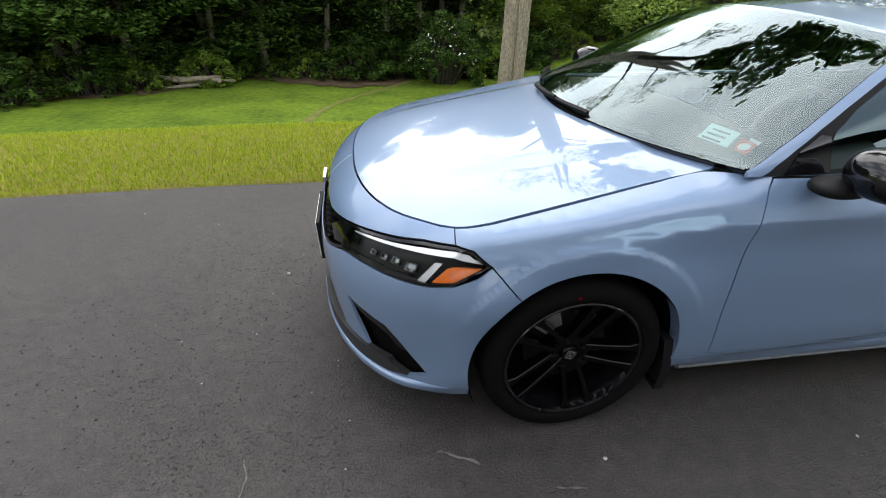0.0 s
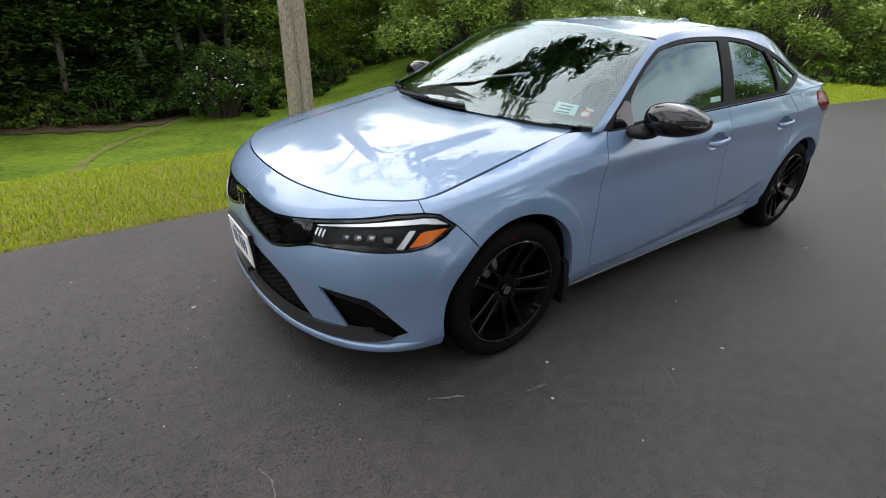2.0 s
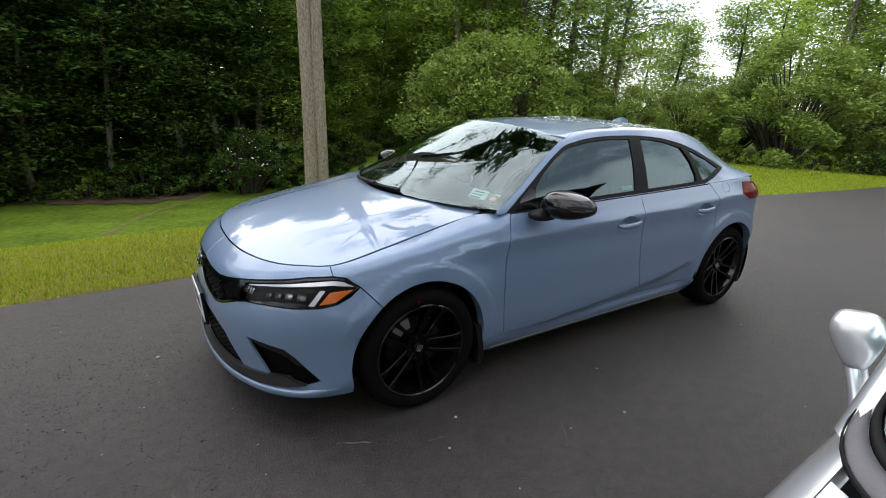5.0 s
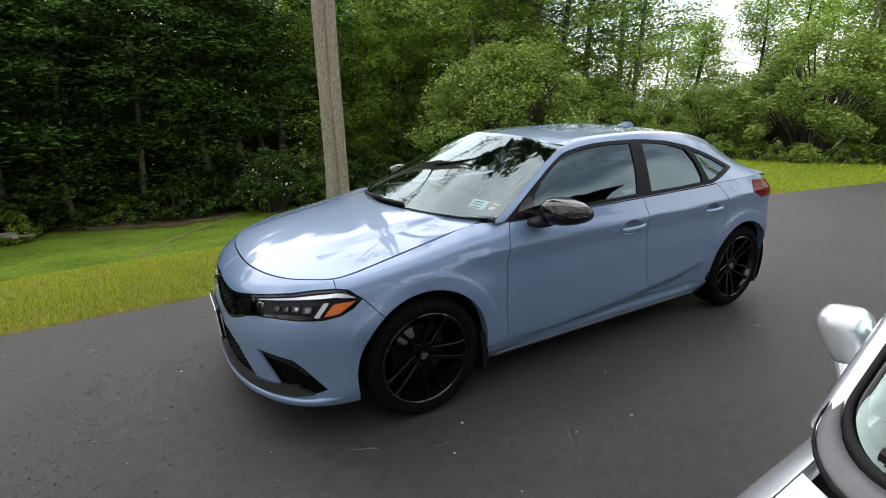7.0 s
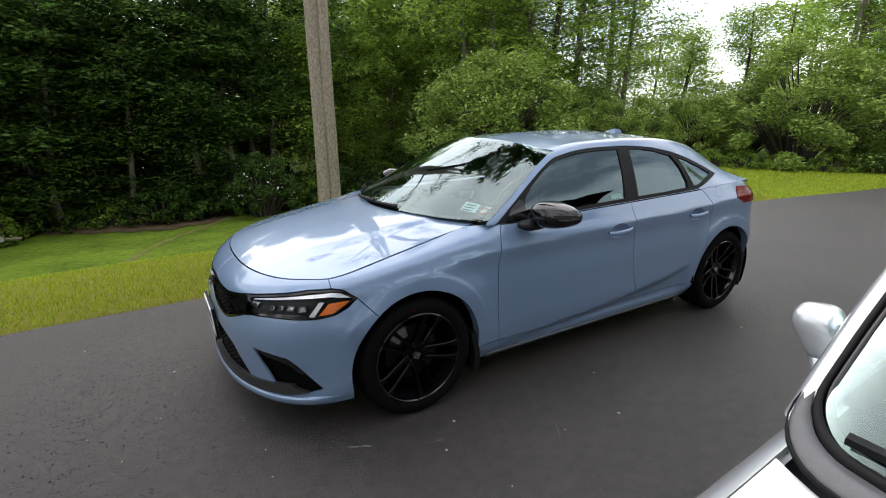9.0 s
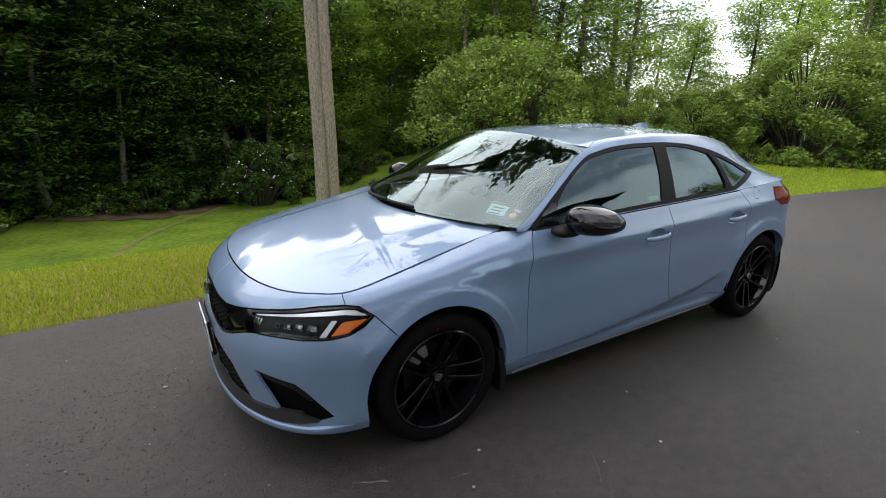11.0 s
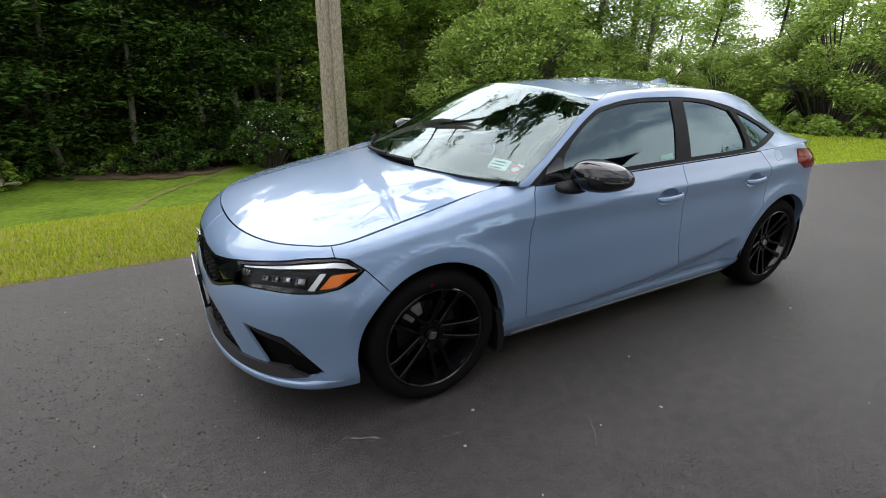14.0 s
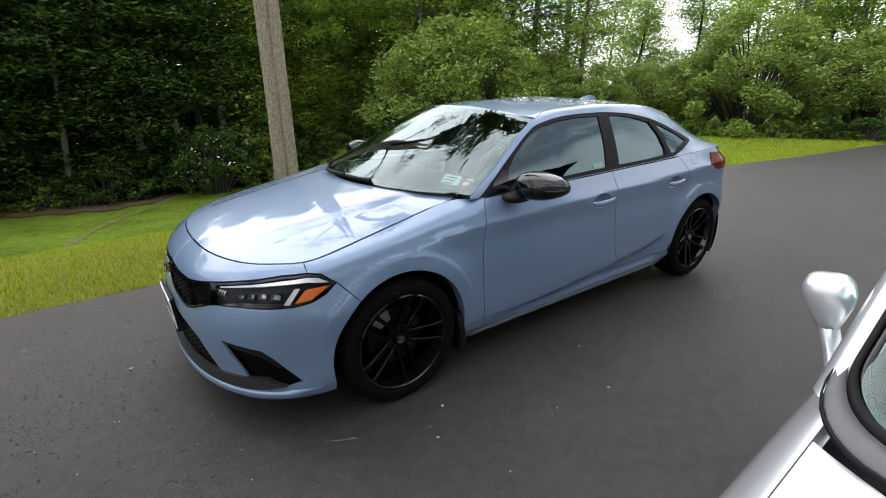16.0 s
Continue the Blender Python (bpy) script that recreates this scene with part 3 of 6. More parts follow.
panel("windscreen", shrink(SCREEN, 0.002), [], 0.035, screen, WIND_GLASS, civic, "clear windscreen mirroring sky and branches", flange=0)

# cabin sides and roof
DLO = [(0.50, 0.02), (0.8, 0.02), (1.2, 0.02), (1.6, 0.02), (2.0, 0.02), (2.36, 0.03), (2.50, 0.35), (2.67, 0.88), (2.71, 1.05), (2.60, 1.50), (2.40, 2.05), (2.19, 2.48), (1.98, 2.80), (1.73, 2.98), (1.45, 3.05), (1.25, 3.04),
       (1.08, 3.0), (0.93, 2.92), (0.80, 2.80), (0.70, 2.6), (0.62, 2.2), (0.55, 1.4)]
PANE_F = [(0.72, 0.26), (1.15, 0.22), (1.565, 0.22), (1.605, 1.4), (1.635, 2.78), (1.45, 2.84), (1.25, 2.83), (1.09, 2.79), (0.95, 2.68), (0.83, 2.45), (0.76, 2.0), (0.73, 1.3)]
PANE_R = [(1.70, 0.22), (2.0, 0.22), (2.245, 0.26), (2.26, 0.6), (2.235, 1.4), (2.165, 2.22), (2.0, 2.56), (1.86, 2.70), (1.745, 2.76), (1.725, 1.6)]
PANE_Q = [(2.335, 0.30), (2.40, 0.34), (2.52, 0.72), (2.625, 1.05), (2.50, 1.55), (2.32, 2.0), (2.25, 2.13), (2.30, 1.3)]
shell = [(0.455, 0.0)] + [(x, 0.0) for x in np.linspace(0.55, 3.08, 36)] + [(3.12, 1.5), (3.08, 3.0), (2.98, 3.5), (2.8, 3.68), (2.5, 3.8), (2.2, 3.85), (1.8, 3.88), (1.4, 3.85), (1.2, 3.7), (1.10, 3.37)] + [(x, 3.36) for x in np.linspace(1.05, 0.455, 14)]


def scaled_cabin_raw(p):
    return cabin_raw(np.stack([p[:, 0], p[:, 1] / 0.16], 1))


cab = with_normals(scaled_cabin_raw, lambda q: q - np.array((1.6, 0, 0.9)))
w = lambda pts: [(x, v * 0.16) for x, v in pts]
panel("cabin_frame", w(shell), [w(DLO)], 0.024, cab, PAINT, body, "blue-grey pillars and roof rail", both=True)
panel("window_surround", shrink(w(DLO), 0.001), [w(PANE_F), w(PANE_R), w(PANE_Q)], 0.024, cab, MATT_BLACK, civic, "black window frame and pillar trim", lift=-0.003, both=True)
for nm, pane in (("front_window", PANE_F), ("rear_window", PANE_R), ("quarter_window", PANE_Q)):
    panel(nm, w(pane), [], 0.03, cab, SIDE_GLASS, civic, "dark tinted side glass", flange=0, lift=-0.009, both=True)
panel("division_bar", w([(2.245, 0.2), (2.315, 0.2), (2.285, 1.2), (2.225, 2.15), (2.165, 2.3), (2.235, 1.4), (2.26, 0.6)]), [], 0.03, cab, MATT_BLACK, civic, lift=0.001, both=True)
roof = [(1.10, 3.39), (1.2, 3.73), (1.4, 3.88), (1.8, 3.91), (2.2, 3.88), (2.46, 3.83), (2.44, 6.0), (0.985, 6.0), (0.998, 5.2), (1.03, 4.4), (1.06, 3.9)]


def roof_panel(name, pts, material, label=""):
    """A panel across the whole roof, of two mirrored halves in one mesh."""
    v, f, n = sheet(w(pts), [], 0.03, cab, 0.012)
    m = np.array((1, -1, 1))
    return mesh_object(name, np.r_[v, v * m], f + [tuple(len(v) + i for i in reversed(q)) for q in f], material, civic, label, np.r_[n, n * m])


roof_panel("roof", roof, PAINT)
roof_panel("tailgate_top", [(2.466, 3.83), (2.8, 3.71), (2.98, 3.53), (3.085, 3.05), (3.16, 3.3), (3.16, 6.0), (3.08, 6.0), (3.06, 4.6), (2.9, 4.3), (2.62, 4.3), (2.56, 4.6), (2.56, 6.0), (2.444, 6.0)], PAINT)
roof_panel("tailgate_window", [(2.56, 4.6), (2.62, 4.3), (2.9, 4.3), (3.06, 4.6), (3.08, 6.0), (2.56, 6.0)], SIDE_GLASS, "dark tailgate glass")

# tail deck below the tailgate glass
v = []
for y in np.linspace(-0.62, 0.62, 25):
    k = (y / 0.62) ** 2
    v += [(3.12, y, float(roof_mid(3.12)) - 0.006 - 0.05 * k * k), (3.22, y * 1.06, 1.045 - 0.03 * k), (3.34 - 0.06 * k, y * 1.12, 1.005 - 0.01 * k), (3.45 - 0.17 * k, y * 1.14, 0.975)]
mesh_object("tail_deck", v, [(4 * i + k, 4 * i + k + 1, 4 * i + 5 + k, 4 * i + 4 + k) for i in range(24) for k in range(3)], PAINT, civic, "blue-grey tail deck")


# ---- ground, drive and lawn ----
drive_edge = curve1([(-40, -9.0), (-14, -1.6), (-6, 1.05), (-3.0, 1.50), (-1.5, 1.60), (0, 1.63), (4, 1.66), (8, 1.62), (11.5, 1.15), (16, 0.6), (24, -1.5), (45, -12)])


def ground_z(x, y):
    """Level on the drive; the lawn rolls over a low crest and drops to a lower lawn, but stays level further along."""
    x, y = np.asarray(x, float), np.asarray(y, float)
    over = y - drive_edge(np.clip(x, -40, 45))
    crest = 1.10 + 0.10 * step(-3.5, -0.5, x)
    fall = step(crest - 0.5, crest + 5.5, over) * 1.25 + np.clip(over - crest - 4.0, 0, 60) * 0.045
    right = step(2.5, 11.0, x)
    return 0.035 * step(0, 0.5, over) - fall * (1 - right) - right * 0.012 * np.clip(over - 4, 0, 30)


def ground_mesh():
    far = np.r_[-1500, -400, -150, np.arange(-70, -16, 4), np.arange(-16, 26, 0.5), np.arange(26, 90, 4), 150, 400, 1500]
    deep = np.r_[-1500, -400, -120, np.arange(-60, -6, 4), np.arange(-6, 0.5, 0.5), np.arange(0.5, 5, 0.12), np.arange(5, 30, 0.5), np.arange(30, 90, 4), 150, 400, 1500]
    X, Y = np.meshgrid(far, deep)
    Z = ground_z(X, np.clip(Y, -80, 90)) - 0.03
    Z = np.where(Y < drive_edge(np.clip(X, -40, 45)), -0.03, Z)
    nx, ny = len(far), len(deep)
    v = np.stack([X.ravel(), Y.ravel(), Z.ravel()], 1)
    f = [(j * nx + i, j * nx + i + 1, (j + 1) * nx + i + 1, (j + 1) * nx + i) for j in range(ny - 1) for i in range(nx - 1)]
    return v, f


# darker than the blades by the drive: the woods' shade is in this green
LAWN = mat("mown_lawn", (0.085, 0.170, 0.012), 0.9, vary=0.5, scale=0.9, tint=(0.20, 0.29, 0.024), bump=0.8, bump_scale=40, spec=0.2)


def asphalt_mat():
    """Fine dark aggregate, broad worn tones, and patches where the binder has pitted."""
    m = mat("dark_asphalt", (0.034, 0.033, 0.034), 0.50, spec=0.5)
    n, l = m.node_tree.nodes, m.node_tree.links
    p = n["Principled BSDF"]
    co = n["Texture Coordinate"]

    def tex(kind, scale, **kw):
        t = n.new("ShaderNodeTex" + kind)
        t.inputs["Scale"].default_value = scale
        for k, v in kw.items():
            t.inputs[k].default_value = v
        l.new(co.outputs["Object"], t.inputs["Vector"])
        return t

    def ramp(src, a, b, lo, hi):
        r = n.new("ShaderNodeMapRange")
        r.inputs["From Min"].default_value, r.inputs["From Max"].default_value = a, b
        r.inputs["To Min"].default_value, r.inputs["To Max"].default_value = lo, hi
        l.new(src, r.inputs["Value"])
        return r.outputs["Result"]

    def times(a, b):
        q = n.new("ShaderNodeMath")
        q.operation = "MULTIPLY"
        l.new(a, q.inputs[0])
        l.new(b, q.inputs[1])
        return q.outputs[0]

    broad = tex("Noise", 0.9, Detail=6.0)
    patch = tex("Noise", 3.0, Detail=6.0)
    grit = tex("Noise", 110, Detail=4.0, Roughness=0.75)
    stone = tex("Voronoi", 90)
    pit = tex("Noise", 64, Detail=4.0, Roughness=0.62)
    blotch = tex("Noise", 16.0, Detail=4.0)
    tone = times(ramp(broad.outputs["Fac"], 0.36, 0.64, 0.84, 1.16), ramp(grit.outputs["Fac"], 0.32, 0.68, 0.34, 1.66))
    tone = times(tone, ramp(blotch.outputs["Fac"], 0.36, 0.64, 0.80, 1.20))
    worn = ramp(patch.outputs["Fac"], 0.45, 0.60, 0.22, 1.0)
    pits = times(ramp(pit.outputs["Fac"], 0.41, 0.335, 0.0, 1.0), worn)
    dark = ramp(pits, 0, 1, 1.0, 0.20)
    tone = times(times(tone, dark), ramp(stone.outputs["Distance"], 0.0, 0.7, 1.10, 0.90))
    mix = n.new("ShaderNodeMix")
    mix.data_type = "RGBA"
    mix.blend_type = "MULTIPLY"
    mix.inputs["Factor"].default_value = 1.0
    mix.inputs["A"].default_value = (0.0372, 0.0322, 0.0298, 1)
    l.new(tone, mix.inputs["B"])
    l.new(mix.outputs["Result"], p.inputs["Base Color"])
    b = n.new("ShaderNodeBump")
    b.inputs["Strength"].default_value, b.inputs["Distance"].default_value = 0.85, 0.008
    h = n.new("ShaderNodeMath")
    h.operation = "SUBTRACT"
    l.new(grit.outputs["Fac"], h.inputs[0])
    l.new(pits, h.inputs[1])
    l.new(h.outputs[0], b.inputs["Height"])
    l.new(b.outputs["Normal"], p.inputs["Normal"])
    return m


ASPHALT = asphalt_mat()
gv, gf = ground_mesh()
ground = tagged(mesh_object("ground", gv, gf, LAWN), "mown green lawn falling away towards the woods", "lawn", kind="structure")
xs = np.linspace(-38, 44, 165)
rim = [(x, float(drive_edge(x))) for x in xs]
dv, df = [], []
for x, y in rim:
    for s in np.r_[0, 0.05, 0.3, 1, 2, 3.5, 6, 10, 16]:
        dv.append((x, y - s - (0.02 if s == 0 else 0), -0.012 if s == 0 else 0.0))
k = 9
for i in range(len(rim) - 1):
    for j in range(k - 1):
        df.append((i * k + j, i * k + j + 1, (i + 1) * k + j + 1, (i + 1) * k + j))
drive = tagged(mesh_object("driveway", dv, df, ASPHALT), "dark grey asphalt driveway with worn aggregate", "driveway", kind="structure")


# ---- trees ----
def tube(verts, faces, pts, radii, sides=8, wob=0.0, rnd=None):
    base = len(verts)
    pts = [Vector(p) for p in pts]
    for i, p in enumerate(pts):
        d = (pts[min(i + 1, len(pts) - 1)] - pts[max(i - 1, 0)]).normalized()
        a = d.orthogonal().normalized() if abs(d.z) < 0.99 else Vector((1, 0, 0))
        b = d.cross(a)
        for s in range(sides):
            t = 2 * math.pi * s / sides
            r = radii[i] * (1 + (rnd.uniform(-wob, wob) if rnd else 0))
            verts.append(p + (a * math.cos(t) + b * math.sin(t)) * r)
    for i in range(len(pts) - 1):
        for s in range(sides):
            q = (s + 1) % sides
            faces.append((base + i * sides + s, base + i * sides + q, base + (i + 1) * sides + q, base + (i + 1) * sides + s))


def leaves_mesh(name, centres, sizes, rnd, flat=0.35):
    """Folded leaf blades at the given places, each an island of two triangles."""
    n = len(centres)
    c = np.asarray(centres, float)
    s = np.asarray(sizes, float)[:, None]
    d = rnd.normal(size=(n, 3))
    d[:, 2] = d[:, 2] * flat - 0.25
    d /= np.linalg.norm(d, axis=1)[:, None]
    up = rnd.normal(size=(n, 3)) * 0.5 + (0, 0, 1)
    a = np.cross(d, up)
    a /= np.maximum(np.linalg.norm(a, axis=1), 1e-6)[:, None]
    v = np.stack([c - d * s * 0.5, c + a * s * 0.28, c + d * s * 0.6, c - a * s * 0.28], 1).reshape(-1, 3)
    me = bpy.data.meshes.new(name)
    me.vertices.add(4 * n)
    me.vertices.foreach_set("co", v.ravel())
    me.loops.add(4 * n)
    me.loops.foreach_set("vertex_index", np.arange(4 * n))
    me.polygons.add(n)
    me.polygons.foreach_set("loop_start", np.arange(0, 4 * n, 4))
    me.update(calc_edges=True)
    return me


def tree(name, label, height, spread, low, n_leaves, leaf, material, seed, bark=BARK_DARK, trunk=0.16, lean=0.0, clumps=46):
    """A tree: tapered trunk with limbs, and a crown of many small leaves in uneven clumps."""
    rnd = np.random.default_rng(seed)
    r2 = random.Random(seed)
    root = thing(name, label, "tree")
    v, f = [], []
    bend = [Vector((lean * t + 0.25 * math.sin(3 * t + seed), 0.2 * math.sin(4 * t + 2 * seed), 0)) * (t > 0) for t in np.linspace(0, 1, 8)]
    spine = [Vector((0, 0, -0.3)) + Vector((0, 0, (height * 0.92 + 0.3) * t)) + b for t, b in zip(np.linspace(0, 1, 8), bend)]
    tube(v, f, spine, [trunk * (1.25 - t) * (1.35 if t == 0 else 1) + 0.012 for t in np.linspace(0, 1, 8)], 8, 0.06, r2)
    centres, sizes = [], []
    per = n_leaves // clumps
    for i in range(clumps):
        t = low + (1 - low) * (i + r2.random()) / clumps
        at = spine[min(7, int(t * 7))].lerp(spine[min(7, int(t * 7) + 1)], t * 7 % 1)
        a = r2.uniform(0, 2 * math.pi)
        k = (t - low) / (1 - low)
        reach = spread * (0.35 + 0.65 * math.sin(math.pi * min(1, 0.18 + 0.82 * k))) * r2.uniform(0.45, 1.1)
        tip = at + Vector((math.cos(a) * reach, math.sin(a) * reach, r2.uniform(-0.1, 0.35) * reach))
        mid = at.lerp(tip, 0.5) + Vector((0, 0, 0.12 * reach))
        tube(v, f, [at, mid, tip], [trunk * 0.32 * (1.1 - t), trunk * 0.2 * (1.1 - t) + 0.006, 0.006], 5)
        size = spread * r2.uniform(0.22, 0.42)
        m = int(per * r2.uniform(0.6, 1.4))
        p = rnd.normal(size=(m, 3))
        p /= np.linalg.norm(p, axis=1)[:, None]
        p *= (rnd.random((m, 1)) ** 0.45) * size * (1.25, 1.25, 0.62)
        along_limb = rnd.random((m, 1)) ** 0.6
        centres.append(np.array(mid) + (np.array(tip) - np.array(mid)) * along_limb + p)
        sizes.append(leaf * rnd.uniform(0.6, 1.3, m))
    mesh_object("trunk", v, f, bark, root, "")
    me = leaves_mesh("crown", np.concatenate(centres), np.concatenate(sizes), rnd)
    me.materials.append(material)
    ob = new("crown", me)
    ob.parent = root
    return root


def shrub(name, label, height, spread, n_leaves, leaf, material, seed, stems=7):
    rnd, r2 = np.random.default_rng(seed), random.Random(seed)
    root = thing(name, label, "shrub")
    v, f = [], []
    centres, sizes = [], []
    for i in range(stems * 9):
        a, q = r2.uniform(0, 2 * math.pi), r2.random() ** 0.5
        tip = Vector((math.cos(a) * spread * q, math.sin(a) * spread * q, height * (1 - 0.70 * q ** 2.6) * (1 - 0.62 * r2.random() ** 2.6)))
        foot = Vector((math.cos(a) * 0.25 * q, math.sin(a) * 0.25 * q, -0.2))
        tube(v, f, [foot, foot.lerp(tip, 0.5) + Vector((0, 0, 0.15 * height)), tip], [0.03, 0.02, 0.005], 4)
        m = n_leaves // (stems * 9)
        p = rnd.normal(size=(m, 3))
        p /= np.linalg.norm(p, axis=1)[:, None]
        p *= (rnd.random((m, 1)) ** 0.4) * spread * r2.uniform(0.12, 0.22) * (1, 1, 0.8)
        c = np.array(tip) + p - np.array((0, 0, 0.1 * height))
        centres.append(c[c[:, 2] > 0.02])
        sizes.append(leaf * rnd.uniform(0.6, 1.3, (c[:, 2] > 0.02).sum()))
    mesh_object("stem", v, f, BARK_DARK, root)
    me = leaves_mesh("foliage", np.concatenate(centres), np.concatenate(sizes), rnd)
    me.materials.append(material)
    new("foliage", me).parent = root
    return root


def put(ob, x, y, turn=0.0, size=1.0, sink=0.0):
    ob.matrix_world = pose(x, y, float(ground_z(x, y)) - sink, 0, 0, turn) @ Matrix.Scale(size, 4)
    return ob


def edge_y(x):
    return float(np.interp(x, (-30, -9, -6, -3, 0, 3, 6, 9, 14, 24), (6, 9.8, 12.0, 14.2, 13.6, 14.0, 14.6, 15.5, 15.5, 16)))


WOOD = "dense woodland edge trees"
proto = [
    tree("woodland_tree", "slender woodland tree in dense leaf, shade put into its green", 11, 2.2, 0.06, 15000, 0.165, LEAF_SHADED, 11, trunk=0.10, clumps=80),
    tree("woodland_tree", "tall woodland tree with layered leaves coloured as shaded", 12.5, 2.6, 0.13, 16000, 0.17, LEAF_SHADED, 12, trunk=0.14, clumps=80),
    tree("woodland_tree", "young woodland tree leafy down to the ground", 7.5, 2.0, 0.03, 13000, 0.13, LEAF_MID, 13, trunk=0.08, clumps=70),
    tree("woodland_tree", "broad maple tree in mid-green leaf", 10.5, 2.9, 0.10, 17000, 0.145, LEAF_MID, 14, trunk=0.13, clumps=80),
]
proto.append(tree("woodland_tree", "tall thin woodland tree with a pale bare trunk", 13, 1.9, 0.34, 9000, 0.165, LEAF_SHADED, 15, bark=BARK_PALE, trunk=0.085, clumps=60))
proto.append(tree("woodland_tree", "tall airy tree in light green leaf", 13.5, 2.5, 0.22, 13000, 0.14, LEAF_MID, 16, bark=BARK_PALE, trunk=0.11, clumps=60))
proto.append(tree("woodland_tree", "woodland tree deep among the others, coloured as shaded", 11.5, 2.6, 0.05, 4600, 0.33, LEAF_SHADED, 17, trunk=0.12, clumps=60))
proto.append(tree("woodland_tree", "mid-green woodland tree behind the edge", 11, 2.8, 0.10, 5200, 0.27, LEAF_MID, 18, trunk=0.12, clumps=60))
used = [False] * len(proto)


def plant(i, x, y, turn, size):
    m = pose(x, y, float(ground_z(x, y)) - 0.1, 0, 0, turn)
    if used[i]:
        ob = copy_thing(proto[i], m)
    else:
        ob, used[i] = proto[i], True
        ob.matrix_world = m
    tall = 0.66 + 0.22 * float(step(0.0, 5.0, x))      # the wood is lower where it borders the lower lawn
    ob.scale = (size, size, size * tall)
    return tagged(ob, group=WOOD)


def in_gap(x, y):
    """Where the sky shows down to the shrubs."""
    return 25.5 < math.degrees(math.atan2(y + 2.7, x + 1.1)) < 33.5


rt = random.Random(5)
for row, (depth, gap) in enumerate(((1.3, 1.6), (3.2, 1.9), (5.4, 2.3), (8.5, 2.8), (13, 3.6))):
    x = -26.0
    while x < 15 + row * 2.4:
        y = edge_y(x) + depth + rt.uniform(-0.7, 0.7)
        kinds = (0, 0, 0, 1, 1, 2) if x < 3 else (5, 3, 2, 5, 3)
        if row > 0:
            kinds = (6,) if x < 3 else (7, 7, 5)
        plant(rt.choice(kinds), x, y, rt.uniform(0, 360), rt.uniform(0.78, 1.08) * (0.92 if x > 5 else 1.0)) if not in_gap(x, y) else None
        x += gap * rt.uniform(0.7, 1.3)
for row, (far, gap) in enumerate(((20.5, 3.2), (25, 3.6), (31, 4.2))):
    y = -12.0
    while y < 17:
        x = far + rt.uniform(-1, 1) + 0.10 * max(0, -y)
        if not in_gap(x, y):
            plant(rt.choice((5, 2, 5, 3)) if row == 0 else 7, x, y, rt.uniform(0, 360), rt.uniform(0.55, 0.85) * (1 + 0.08 * row))
        elif row < 2:
            plant(2, x, y, rt.uniform(0, 360), rt.uniform(0.75, 1.0))
        y += gap * rt.uniform(0.75, 1.3)

x = -12.0
while x < 5:       # thin pale trunks at the wood's edge
    plant(4, x, edge_y(x) + rt.uniform(0.2, 1.6), rt.uniform(0, 360), rt.uniform(0.8, 1.05))
    x += rt.uniform(0.9, 2.2)
for bearing in np.arange(38.5, 60, 2.5):       # tall light trees behind the shrubs
    r = rt.uniform(18.5, 25)
    plant(rt.choice((5, 5, 3)), -1.1 + r * math.cos(radians(bearing)), -2.7 + r * math.sin(radians(bearing)), rt.uniform(0, 360), rt.uniform(0.85, 1.12))
for bearing in (15, 19.5):
    plant(5, -1.1 + 24 * math.cos(radians(bearing)), -2.7 + 24 * math.sin(radians(bearing)), bearing * 40, rt.uniform(0.85, 1.05))

bush = [shrub("round_shrub", "large rounded olive-green shrub at the lawn's edge", 3.6, 2.3, 34000, 0.098, LEAF_BUSH, 21, stems=12),
        shrub("round_shrub", "spreading olive-green shrub with a domed top", 3.8, 2.8, 42000, 0.098, LEAF_BUSH, 22, stems=14)]
spots = [(9.0, 10.2, 1, 1.05), (11.8, 10.2, 0, 0.72), (13.2, 8.2, 0, 0.66), (15.0, 7.0, 1, 0.62), (16.2, 4.4, 0, 1.08), (17.6, 6.8, 1, 0.7), (18.8, 2.0, 1, 0.84), (19.8, -0.8, 0, 0.95), (21.0, -3.4, 0, 1.0), (13.6, 11.2, 1, 0.8)]
seen = set()
for x, y, i, s in spots:
    m = pose(x, y, float(ground_z(x, y)) - 0.05, 0, 0, x * 70)
    ob = copy_thing(bush[i], m) if i in seen else bush[i]
    seen.add(i)
    ob.matrix_world = m
    ob.scale = (s, s, s)
    tagged(ob, group="shrubs along the lawn")
low = [shrub("undergrowth_shrub", "low leafy undergrowth at the foot of the woods", 0.9, 0.8, 2200, 0.11, LEAF_SHADED, 31, stems=5),
       shrub("undergrowth_shrub", "bright green weeds at the foot of the woods", 0.75, 0.7, 2200, 0.095, LEAF_MID, 32, stems=5)]
first = set()
x = -16.0
while x < 22:
    for d in (0.1, 0.9):
        i = rt.choice((0, 0, 1))
        xx = x + rt.uniform(-0.4, 0.4)
        y = edge_y(xx) + d + rt.uniform(-0.3, 0.3)
        m = pose(xx, y, float(ground_z(xx, y)) - 0.05, 0, 0, rt.uniform(0, 360))
        ob = copy_thing(low[i], m) if i in first else low[i]
        first.add(i)
        ob.matrix_world = m
        s = rt.uniform(0.7, 1.5)
        ob.scale = (s, s, s)
        tagged(ob, group="undergrowth along the woods")
    x += rt.uniform(0.8, 1.3)
for y in np.arange(-6, 9, 0.9):
    x = 16.2 + 0.62 * (4.5 - y) * (0.4 if y > 4.5 else 1.0)
    ob = copy_thing(low[int(y * 7) % 2], pose(x - 2.2, y, float(ground_z(x, y)) - 0.05, 0, 0, y * 90))
    ob.scale = (0.8, 0.8, 0.7)


